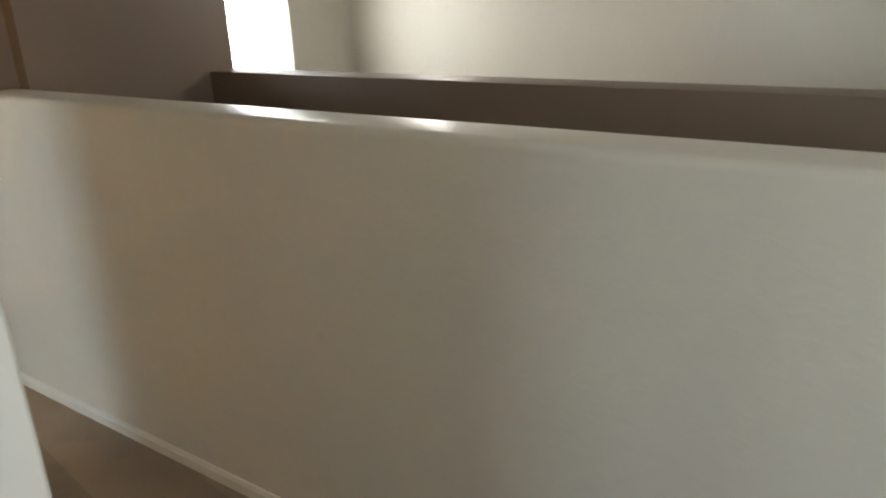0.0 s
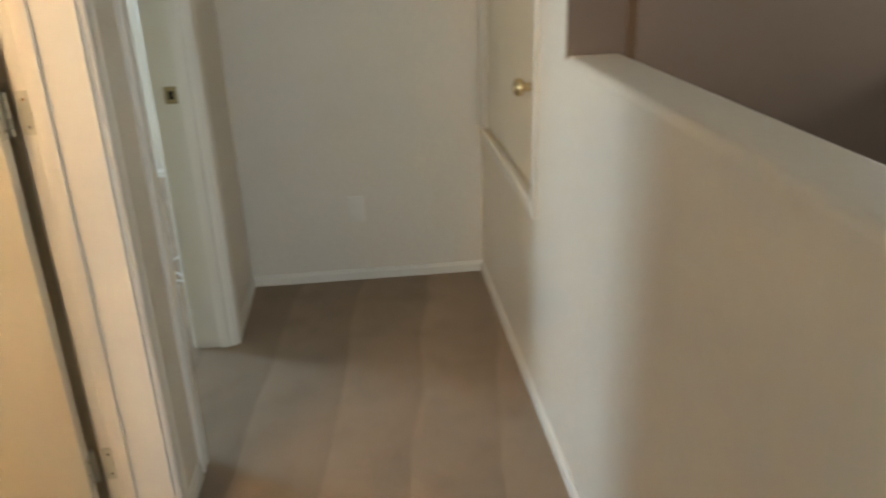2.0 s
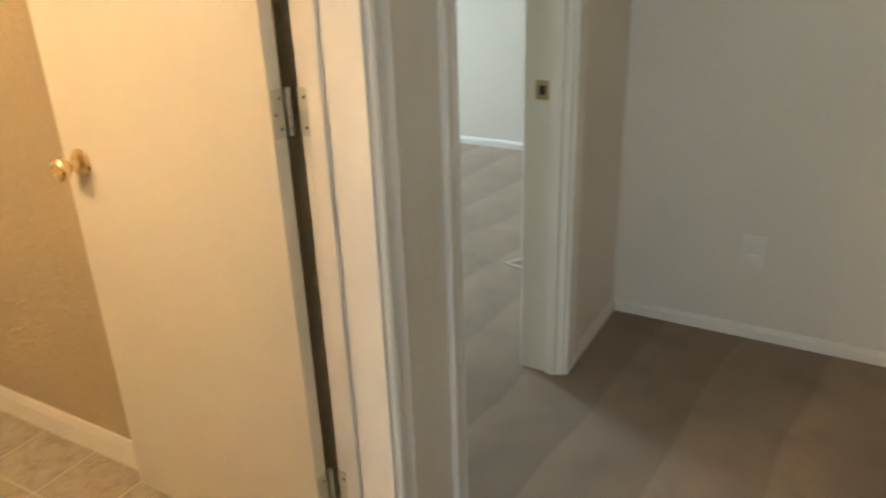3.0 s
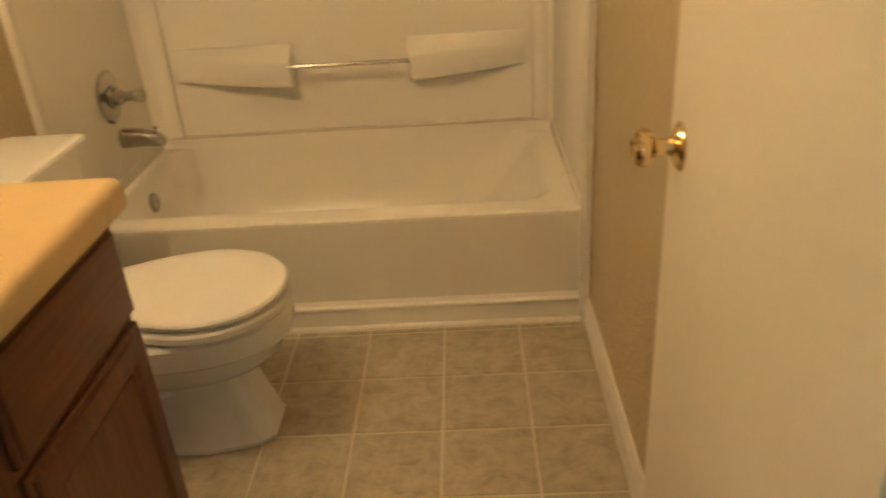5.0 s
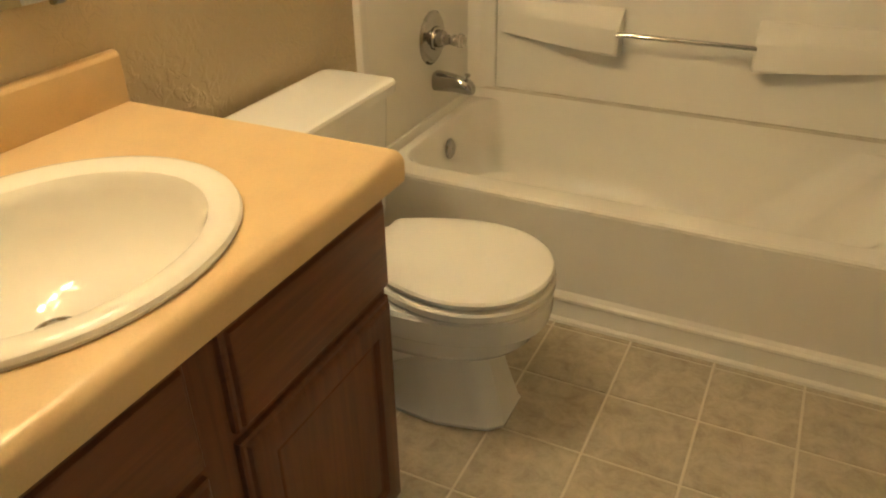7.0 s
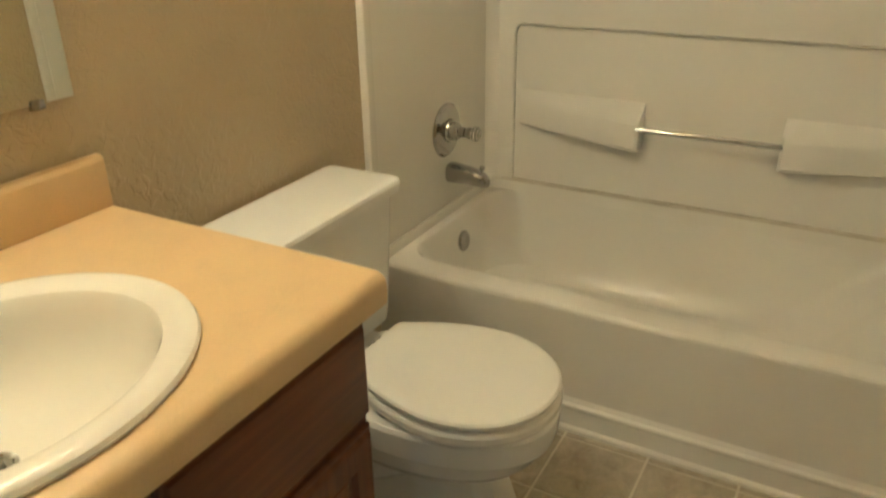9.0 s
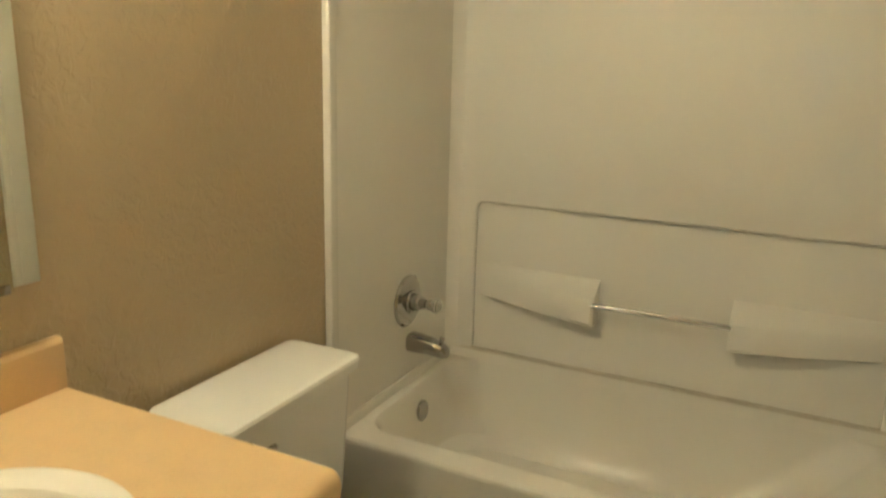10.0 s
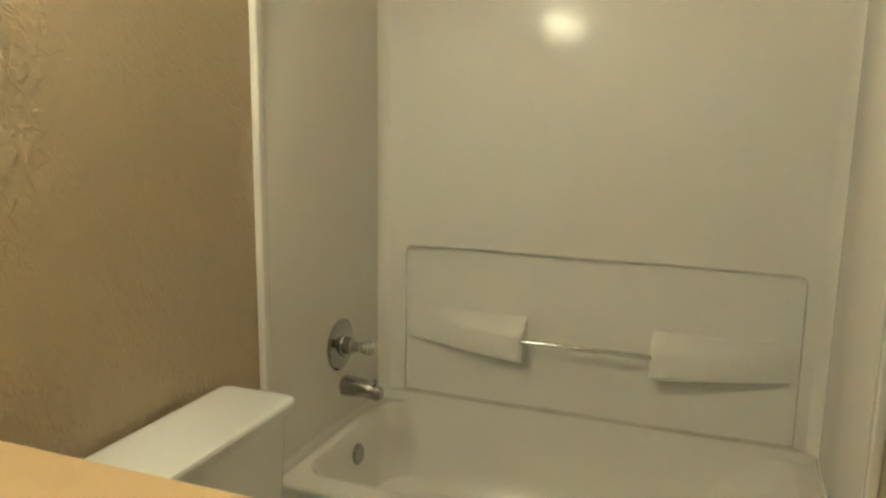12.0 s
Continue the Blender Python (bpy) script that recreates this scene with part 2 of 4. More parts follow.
def oval(cx, cy, z, rx, ry, power=2.0, n=48, front=1.0):
    """A superellipse ring; front stretches the +x half."""
    out = []
    for k in range(n):
        a = 2 * math.pi * k / n
        c, s = math.cos(a), math.sin(a)
        x = rx * math.copysign(abs(c) ** (2 / power), c)
        y = ry * math.copysign(abs(s) ** (2 / power), s)
        out.append(Vector((cx + (x * front if x > 0 else x), cy + y, z)))
    return out


def tube(points, r, bm=None, steps=12):
    bm = bm or bmesh.new()
    pts = [Vector(p) for p in points]
    rings = []
    for i, p in enumerate(pts):
        way = (pts[min(i + 1, len(pts) - 1)] - pts[max(i - 1, 0)]).normalized()
        q = way.to_track_quat("Z", "Y")
        rad = r[i] if isinstance(r, (list, tuple)) else r
        rings.append([p + q @ Vector((rad * math.cos(2 * math.pi * k / steps), rad * math.sin(2 * math.pi * k / steps), 0)) for k in range(steps)])
    return loft(rings, bm=bm)


def prism(poly, axis, a, b, bevel=0.0, bm=None):
    """Extrude a polygon along x, y or z from a to b. The polygon gives the two other axes in order."""
    bm = bm or bmesh.new()

    def at(u, v, w):
        return {"x": (w, u, v), "y": (u, w, v), "z": (u, v, w)}[axis]

    lo = [bm.verts.new(at(u, v, a)) for u, v in poly]
    hi = [bm.verts.new(at(u, v, b)) for u, v in poly]
    n = len(poly)
    fs = [bm.faces.new(lo[::-1]), bm.faces.new(hi)]
    fs += [bm.faces.new((lo[k], lo[(k + 1) % n], hi[(k + 1) % n], hi[k])) for k in range(n)]
    if bevel:
        bmesh.ops.recalc_face_normals(bm, faces=fs)
        es = list({e for f in fs for e in f.edges})
        bmesh.ops.bevel(bm, geom=es, offset=bevel, segments=3, affect="EDGES", profile=0.5, clamp_overlap=True)
    return bm


def structure(name, bm, mat, label, category="wall", smooth=True):
    return tagged(part(name, bm, mat, None, smooth=smooth), label, category, "", "structure")


# ---------------------------------------------------------------- plan
WX = 1.51          # width of the tub
WR = 1.525         # bathroom wall behind the door
YB = 0.76          # wall behind the tub
Y1, Y0 = -1.662, -1.805   # wall between bathroom and hall: bathroom face, hall face
PY0, PY1 = -2.827, -2.976  # half wall: hall face, stair face
PZ = 1.124
EX = 3.03          # end wall of the hall
BX = 1.655         # brown wall across the stair
LY0, LY1 = -3.72, -3.85  # low brown wall
HE = 1.725         # end of the half wall
LZ = 1.096
CH = 2.44          # ceiling
FX, FY = 2.96, -6.07  # foyer: window wall, back wall
HD = 2.045         # height of the door openings
ODX = (-1.41, -0.605)  # first bedroom's doorway
BDX = (0.62, 1.515)  # bathroom doorway
RDX = (1.80, 2.515)  # second bedroom's doorway

# floors
structure("floor", box(-0.0, WR, Y1 - 0.06, 0.0, -0.12, -0.0025), GROUT, "grey-brown stone-look vinyl tile bathroom floor", "floor")
hall_plan = [(-3.2, PY0), (EX, PY0), (EX, Y0), (RDX[1], Y0), (RDX[1], Y1), (RDX[0], Y1), (RDX[0], Y0), (BDX[1], Y0), (BDX[1], Y1 - 0.06), (BDX[0], Y1 - 0.06), (BDX[0], Y0), (ODX[1], Y0), (ODX[1], Y1), (ODX[0], Y1), (ODX[0], Y0), (-3.2, Y0)]
structure("floor_hall", prism(hall_plan, "z", -0.12, 0), CARPET, "beige-brown cut-pile hallway carpet with vacuum strokes", "carpet")
structure("floor_bedroom_west", box(-3.2, -0.12, Y1, 2.3, -0.12, 0), CARPET, "beige-brown cut-pile bedroom carpet", "carpet")
structure("floor_bedroom_east", box(1.645, 4.9, Y1, 2.3, -0.12, 0), CARPET, "beige cut-pile carpet of the bright bedroom", "carpet")
structure("floor_lower", box(-4.0, 3.2, -6.2, PY0 + 0.1, -2.9, -2.75), CARPET, "carpeted lower floor below the stairwell", "floor")

# hall wall with three doorways
outline = [(-3.2, 0)]
for x0, x1 in (ODX, BDX, RDX):
    outline += [(x0, 0), (x0, HD), (x1, HD), (x1, 0)]
outline += [(EX + 0.12, 0), (EX + 0.12, CH), (-3.2, CH)]
bm = prism(outline, "y", Y0, Y1)
structure("wall_hall", bm, CREAM, "cream textured hallway wall with three doorways")
structure("wall_hall_end", box(EX, EX + 0.12, PY1, Y0, 0, CH), CREAM, "cream textured wall closing the hallway")
# this opening and its frame are added, unseen, to let the fill in
bm = box(-3.32, -3.2, PY1, -2.70, 0, CH)
box(-3.32, -3.2, -1.96, Y1, 0, CH, bm=bm)
box(-3.32, -3.2, -2.70, -1.96, 0, 0.88, bm=bm)
box(-3.32, -3.2, -2.70, -1.96, 2.02, CH, bm=bm)
structure("wall_hall_start", bm, CREAM, "cream textured wall with an added opening for fill light, out of view")
hw = thing("added_window", "added white-framed window, out of view, that holds a fill lamp", "window", "structure")
for y0, y1, z0, z1 in ((-2.70, -2.67, 0.88, 2.02), (-1.99, -1.96, 0.88, 2.02), (-2.67, -1.99, 0.88, 0.91), (-2.67, -1.99, 1.99, 2.02)):
    part("window_frame", box(-3.24, -3.21, y0, y1, z0, z1, 0.003), TRIM, hw)
# bathroom
structure("wall_bath_entry", box(0, BDX[0] - 0.0, Y1, Y1 + 0.004, 0, CH), TAN, "tan textured bathroom wall beside the doorway")
structure("wall_bath_west", box(-0.12, 0, Y1, YB + 0.12, 0, CH), TAN, "tan textured bathroom wall behind toilet and vanity")
structure("wall_bath_east", box(WR, WR + 0.12, Y1, YB + 0.12, 0, CH), TAN, "tan textured bathroom wall behind the door")
structure("wall_bath_north", box(0, WR, YB, YB + 0.12, 0, CH), TAN, "tan textured bathroom wall above the tub surround")
# bedrooms
structure("wall_bedroom_east", box(4.9, 5.02, Y1, 2.3, 0, CH), CREAM, "bright cream bedroom wall")
structure("wall_bedroom_south", box(EX + 0.12, 4.9, Y0, Y1, 0, CH), CREAM, "cream bedroom wall beside the doorway")
bm = bmesh.new()
for x0, x1 in ((-3.2, -0.12), (1.645, 4.9)):
    cx, hw = (-1.65, 0.65) if x0 < 0 else (4.2, 0.55)
    box(x0, cx - hw, 2.3, 2.42, 0, CH, bm=bm)
    box(cx + hw, x1, 2.3, 2.42, 0, CH, bm=bm)
    box(cx - hw, cx + hw, 2.3, 2.42, 0, 0.8, bm=bm)
    box(cx - hw, cx + hw, 2.3, 2.42, 2.1, CH, bm=bm)
structure("wall_bedroom_north", bm, CREAM, "cream bedroom wall with a window opening")
structure("wall_bedroom_west", box(-3.32, -3.2, Y1, 2.42, 0, CH), CREAM, "cream bedroom wall")
# half wall, full wall with the raised closet, brown walls, foyer
CX0, CX1, CZ0, CZ1 = 2.02, 2.93, 0.67, 2.03
prof = []
R = 0.022
for cx, cz, a0 in ((PY0 - R, PZ - R, 0), (PY1 + R, PZ - R, 90)):
    for k in range(6):
        a = radians(a0 + 90 * k / 5)
        prof.append((cx + R * math.cos(a), cz + R * math.sin(a)))
prof += [(PY1, -0.3), (PY0, -0.3)]
structure("half_wall", prism(prof, "x", -3.2, HE), PONY, "cream textured half wall with rounded top edges beside the stairs", "half wall")
bm = box(HE, CX0, PY1, PY0, -0.3, CH)
box(CX1, EX, PY1, PY0, -0.3, CH, bm=bm)
box(CX0, CX1, PY1, PY0, -0.3, CZ0, bm=bm)
box(CX0, CX1, PY1, PY0, CZ1, CH, bm=bm)
structure("wall_closet", bm, PONY, "cream textured hallway wall around a raised closet door")
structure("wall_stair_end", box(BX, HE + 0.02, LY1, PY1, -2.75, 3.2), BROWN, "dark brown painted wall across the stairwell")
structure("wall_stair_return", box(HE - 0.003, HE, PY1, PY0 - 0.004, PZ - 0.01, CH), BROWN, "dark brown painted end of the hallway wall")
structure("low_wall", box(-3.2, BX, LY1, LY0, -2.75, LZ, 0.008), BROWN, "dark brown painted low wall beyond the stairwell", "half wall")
structure("wall_foyer_back", box(-3.2, FX, FY - 0.12, FY, -2.75, 3.2), CREAM, "cream foyer wall washed by daylight")
bm = bmesh.new()
WY0, WY1, WZ0, WZ1 = -5.45, -4.85, 0.35, 2.5
box(FX, FX + 0.12, FY, WY0, -2.75, 3.2, bm=bm)
box(FX, FX + 0.12, WY1, LY1, -2.75, 3.2, bm=bm)
box(FX, FX + 0.12, WY0, WY1, -2.75, WZ0, bm=bm)
box(FX, FX + 0.12, WY0, WY1, WZ1, 3.2, bm=bm)
structure("wall_foyer_window", bm, CREAM, "cream foyer wall with a tall window")
structure("wall_foyer_near", box(HE + 0.02, FX + 0.12, LY1, LY1 + 0.1, -2.75, 3.2), CREAM, "cream foyer wall")
structure("wall_foyer_west", box(-3.32, -3.2, FY - 0.12, PY1, -2.75, 3.2), CREAM, "cream foyer wall")
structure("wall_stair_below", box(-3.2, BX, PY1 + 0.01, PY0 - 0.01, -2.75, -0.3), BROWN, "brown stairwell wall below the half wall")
# ceilings
structure("ceiling", box(-3.32, 5.12, PY1, 2.42, CH, CH + 0.1), CEIL, "white textured ceiling", "ceiling")
structure("ceiling_foyer", box(-3.32, FX + 0.12, FY - 0.12, PY1, 3.2, 3.3), CEIL, "white foyer ceiling", "ceiling")
structure("wall_upper_stair", box(-3.2, FX + 0.12, PY1 - 0.12, PY1, CH, 3.2), CEIL, "white soffit over the stairwell")


# ---------------------------------------------------------------- trim
def baseboard(name, x0, y0, x1, y1, nx, ny, h=0.048, d=0.012, mat=TRIM):
    """A run of baseboard with an eased, stepped top along a wall; (nx, ny) points into the room."""
    L = math.hypot(x1 - x0, y1 - y0)
    prof = [(0, 0), (d, 0), (d, h * 0.72), (d * 0.72, h * 0.80), (d * 0.6, h * 0.93), (d * 0.3, h), (0, h)]
    bm = bmesh.new()
    ux, uy = (x1 - x0) / L, (y1 - y0) / L
    rings = [[Vector((x0 + ux * s + nx * u, y0 + uy * s + ny * u, v)) for u, v in prof] for s in (0, L)]
    loft(rings, bm=bm)
    return structure(name, bm, mat, "white painted wooden baseboard", "baseboard")


baseboard("baseboard", EX, Y0, EX, PY0, -1, 0)
baseboard("baseboard", RDX[1] + 0.065, Y0, EX, Y0, 0, -1)
baseboard("baseboard", -3.2, PY0, EX - 0.012, PY0, 0, 1, 0.045, 0.011)
baseboard("baseboard", BDX[1] + 0.065, Y0, RDX[0] - 0.065, Y0, 0, -1)
baseboard("baseboard", 4.9, Y1, 4.9, 2.3, -1, 0)
baseboard("baseboard", WR, -0.875, WR, -0.022, -1, 0, 0.085, 0.014)
baseboard("baseboard", WR, Y1, WR, -0.875, -1, 0, 0.085, 0.014)


def doorway(name, x0, x1, y_hall, y_room, stop_y, label, hinge_x=None):
    """A door lining with stops, and moulded casing on both faces of the wall."""
    d = thing(name, label, "door frame", "structure")
    t = 0.018
    part("jamb", box(x0, x0 + t, y_hall, y_room, 0, HD - t), TRIM, d)
    part("jamb", box(x1 - t, x1, y_hall, y_room, 0, HD - t), TRIM, d)
    part("head", box(x0, x1, y_hall, y_room, HD - t, HD), TRIM, d)
    part("stop", box(x0 + t, x0 + t + 0.011, stop_y - 0.017, stop_y + 0.017, 0, HD - t, 0.003), TRIM, d)
    part("stop", box(x1 - t - 0.011, x1 - t, stop_y - 0.017, stop_y + 0.017, 0, HD - t, 0.003), TRIM, d)
    part("stop", box(x0 + t, x1 - t, stop_y - 0.017, stop_y + 0.017, HD - t - 0.011, HD - t, 0.003), TRIM, d)
    w = 0.057
    for face, out in ((y_hall, -1), (y_room, 1)):
        for side, xe in ((-1, x0 + 0.006), (1, x1 - 0.006)):
            p = [(0, 0), (0, 0.010), (0.006, 0.014), (0.016, 0.014), (0.022, 0.010), (0.040, 0.012), (w - 0.004, 0.016), (w, 0.012), (w, 0)]
            poly = [(xe + side * u, face + out * v) for u, v in p]
            part("casing", prism(poly, "z", 0, HD + 0.05), TRIM, d)
        part("casing", box(x0 - w + 0.006, x1 + w - 0.006, min(face, face + out * 0.015), max(face, face + out * 0.015), HD - 0.006, HD + w - 0.006, 0.003), TRIM, d)
    return d


doorway("door_frame_1", *ODX, Y0, Y1, -1.745, "white painted frame of an open bedroom doorway")
bf = doorway("door_frame_2", *BDX, Y0, Y1 + 0.004, -1.702, "white painted frame of the bathroom doorway")
rf = doorway("door_frame_3", *RDX, Y0, Y1, -1.765, "white painted bedroom doorway with a brass strike plate")
bm = box(RDX[1] - 0.0205, RDX[1] - 0.018, -1.735, -1.695, 0.915, 0.972, 0.001)
sp = part("strike_plate", bm, OLDBRASS, rf, "worn brass strike plate")
# no hole is cut: a near-black block stands for the shade inside it
part("latch_hole_shade", box(RDX[1] - 0.0212, RDX[1] - 0.0204, -1.725, -1.707, 0.930, 0.957), DARK, sp)


def knob(m, parent, mat=BRASS):
    """A round passage knob with its rose; local z points away from the door."""
    rose = [(0.0, 0), (0.033, 0), (0.033, 0.003), (0.030, 0.007), (0.022, 0.010), (0.014, 0.012), (0.012, 0.016), (0.0115, 0.030), (0.013, 0.034)]
    ball = [(0.013, 0.034), (0.020, 0.037), (0.0255, 0.043), (0.027, 0.050), (0.0255, 0.057), (0.021, 0.062), (0.014, 0.0645), (0.012, 0.062), (0.0, 0.061)]
    k = part("door_knob", lathe(rose + ball[1:], m, 32), mat, parent, "polished brass knob")
    part("rose_rim", lathe([(0.0, 0.0005), (0.0345, 0.0005), (0.0345, 0.0025), (0.032, 0.004), (0.0, 0.004)], m, 32), mat, k)
    return k


# bathroom door, standing open along the wall
HX, HY = BDX[1] - 0.024, Y1 + 0.024
DOOR_W, OPEN = 0.660, 88.0
door = thing("door_1", "white flush bathroom door standing open with brass knob", "door")
door.matrix_world = pose(HX, HY, 0, 0, 0, OPEN)
part("panel", box(0.003, DOOR_W, 0.010, 0.045, 0.012, 2.02, 0.0015), DOORW, door)
knob(pose(DOOR_W - 0.062, 0.045, 0.932, -90, 0, 0), door)
part("latch", box(DOOR_W - 0.0005, DOOR_W + 0.001, 0.016, 0.039, 0.904, 0.960), BRASS, door)
for hz in (0.200, 1.052, 1.77):
    hg = part("hinge", box(0.0005, 0.003, 0.012, 0.044, hz, hz + 0.089, 0.0006), ZINC, door, "pale metal butt hinge")
    for k in range(5):
        part("knuckle", lathe([(0, 0), (0.0058, 0.0005), (0.0058, 0.0168), (0, 0.0173)], pose(0, 0, hz + 0.0178 * k), 12), ZINC, hg)
    for k in range(3):
        part("screw", lathe([(0, 0), (0.0035, 0), (0.0030, 0.0008), (0, 0.0008)], pose(0.0006, 0.022 + 0.012 * (k % 2), hz + 0.016 + 0.028 * k, 0, -90), 10), CHROME, hg)
    lf = part("hinge_leaf", box(BDX[1] - 0.0205, BDX[1] - 0.018, Y1 - 0.031, Y1 + 0.004, hz, hz + 0.089, 0.0006), ZINC, bf, "pale metal hinge leaf")
    for k in range(3):
        part("screw", lathe([(0, 0), (0.0035, 0), (0.0030, 0.0008), (0, 0.0008)], pose(BDX[1] - 0.0205, Y1 - 0.010 - 0.012 * (k % 2), hz + 0.016 + 0.028 * k, 0, -90), 10), CHROME, lf)

# raised closet door in the hall, with a casing all round that ends in a sill
cl = thing("door_2", "cream closet door set high in the hallway wall with brass knob", "door")
part("panel", box(CX0 + 0.008, CX1 - 0.008, PY0 - 0.045, PY0 - 0.010, CZ0 + 0.008, CZ1 - 0.008, 0.002), DOORW, cl)
knob(pose(CX0 + 0.05, PY0 - 0.010, 0.99, -90, 0, 0), cl)
for x0, x1 in ((CX0 - 0.030, CX0 + 0.004), (CX1 - 0.004, CX1 + 0.052)):
    part("casing", box(x0, x1, PY0, PY0 + 0.013, CZ0 - 0.05, CZ1 + 0.05, 0.004), TRIM, cl)
part("casing", box(CX0 - 0.030, CX1 + 0.052, PY0 + 0.001, PY0 + 0.014, CZ1 - 0.004, CZ1 + 0.052, 0.004), TRIM, cl)
part("sill", prism([(PY0, CZ0 + 0.004), (PY0 + 0.020, CZ0 + 0.002), (PY0 + 0.022, CZ0 - 0.012), (PY0 + 0.016, CZ0 - 0.022), (PY0 + 0.014, CZ0 - 0.052), (PY0, CZ0 - 0.056)], "x", CX0 - 0.034, CX1 + 0.055, 0.002), TRIM, cl, "cream moulded sill")
part("back", box(CX0, CX1, PY1, PY1 + 0.01, CZ0, CZ1), DARK, cl)

# ---------------------------------------------------------------- bathroom: tub and surround
RIM = 0.370
tub = thing("bathtub", "white fibreglass alcove bathtub with a plain apron", "bathtub")


def rrect(x0, x1, y0, y1, r, z, n=8):
    out = []
    for cx, cy, a0 in ((x1 - r, y1 - r, 0), (x0 + r, y1 - r, 90), (x0 + r, y0 + r, 180), (x1 - r, y0 + r, 270)):
        for k in range(n):
            a = radians(a0 + 90 * k / (n - 1))
            out.append(Vector((cx + r * math.cos(a), cy + r * math.sin(a), z)))
    return out


# basin: outer rim, rolled lip, sloping walls, rounded floor
rings = [
    rrect(0.004, WX - 0.004, 0.004, 0.738, 0.01, RIM - 0.03),
    rrect(0.004, WX - 0.004, 0.006, 0.738, 0.012, RIM - 0.006),
    rrect(0.008, WX - 0.008, 0.014, 0.736, 0.014, RIM),
    rrect(0.040, WX - 0.075, 0.082, 0.734, 0.07, RIM),
    rrect(0.047, WX - 0.085, 0.094, 0.733, 0.09, RIM - 0.004),
    rrect(0.054, WX - 0.105, 0.104, 0.731, 0.10, RIM - 0.020),
    rrect(0.074, WX - 0.24, 0.128, 0.706, 0.13, 0.20),
    rrect(0.092, WX - 0.33, 0.145, 0.670, 0.14, 0.115),
    rrect(0.135, WX - 0.38, 0.180, 0.63, 0.13, 0.082),
    rrect(0.230, WX - 0.46, 0.255, 0.53, 0.10, 0.075),
]
part("basin", loft(rings, cap0=False), FIBRE, tub)
# apron: flat panel, a drip lip under the rim and a stepped toe band
ap = [(0.004, RIM - 0.012), (0.004, 0.096), (-0.004, 0.084), (-0.014, 0.080), (-0.015, 0.072), (-0.010, 0.066), (-0.010, 0.012), (-0.010, 0.0), (0.05, 0.0), (0.05, RIM - 0.012)]
part("apron", prism(ap, "x", 0.004, WX - 0.004), FIBRE, tub)
part("apron_end", prism([(-0.006, 0.0), (0.02, 0.0), (0.02, RIM + 0.03), (0.002, RIM + 0.03), (-0.006, 0.05)], "x", WX - 0.012, WX + 0.0, 0.004), FIBRE, tub)
part("toe_strip", prism([(-0.024, 0.0), (0.006, 0.0), (0.006, 0.013), (-0.017, 0.013), (-0.023, 0.009)], "x", 0.002, WR - 0.016, 0.0), TRIM, tub, "white caulked strip along the floor")
part("overflow_plate", lathe([(0, 0), (0.036, 0), (0.036, 0.004), (0.031, 0.009), (0.006, 0.010), (0, 0.008)], pose(0.066, 0.432, 0.279, 0, 84, 0), 32), CHROME, tub, "round chrome overflow plate")
part("back_flange", prism([(0.732, RIM - 0.03), (0.733, RIM), (0.737, 0.405), (0.758, 0.405), (0.758, RIM - 0.03)], "x", 0.004, WX - 0.004), FIBRE, tub)
for x0, x1 in ((0.0, 0.02), (WX - 0.02, WX)):
    part("end_flange", box(x0 + 0.001, x1, 0.02, 0.75, RIM - 0.01, 0.405, 0.004), FIBRE, tub)

SZ = 1.866
sur = thing("tub_surround", "white glossy fibreglass three-wall tub surround with moulded shelves", "tub surround")
FB = 0.730   # face of the back panel's raised field
part("back_panel", box(0.001, WX - 0.001, FB + 0.020, YB - 0.001, 0.412, SZ - 0.004), FIBRE, sur)
poly = [(0.03, 0.412), (0.108, 0.412), (0.108, 0.93), (0.116, 0.95), (0.135, 0.957), (1.39, 0.957), (1.41, 0.952), (1.421, 0.935), (1.424, 0.412), (WX - 0.03, 0.412), (WX - 0.03, SZ), (0.03, SZ)]
part("raised_field", prism(poly, "y", FB, YB - 0.003, 0.008), FIBRE, sur)
for x0, x1, sgn in ((0.0, 0.016, 1), (WX - 0.016, WX, -1)):
    part("side_panel", box(x0 + (0.001 if sgn > 0 else 0), x1 - (0 if sgn > 0 else 0.001), -0.004, YB - 0.004, 0.407, SZ, 0.004), FIBRE, sur)
    e0, e1 = (0.0, 0.026) if sgn > 0 else (WX - 0.012, WX + 0.014)
    part("edge_flange", box(e0 + 0.0005, e1, -0.030, 0.004, 0.0 if sgn < 0 else RIM + 0.002, SZ + 0.004, 0.007, 3), FIBRE, sur, "white rounded edge trim")
    # hollow corner between side and back
    rr = 0.055
    xc = x1 + rr - 0.003 if sgn > 0 else x0 - rr + 0.003
    yc = FB - rr + 0.003
    arc = []
    for k in range(9):
        a = radians(90 + 90 * k / 8) if sgn > 0 else radians(90 - 90 * k / 8)
        arc.append((xc + rr * math.cos(a), yc + rr * math.sin(a)))
    cor = (x1 - 0.006, FB + 0.006) if sgn > 0 else (x0 + 0.006, FB + 0.006)
    part("corner_cove", prism(arc + [cor], "z", 0.409, SZ - 0.002), FIBRE, sur)


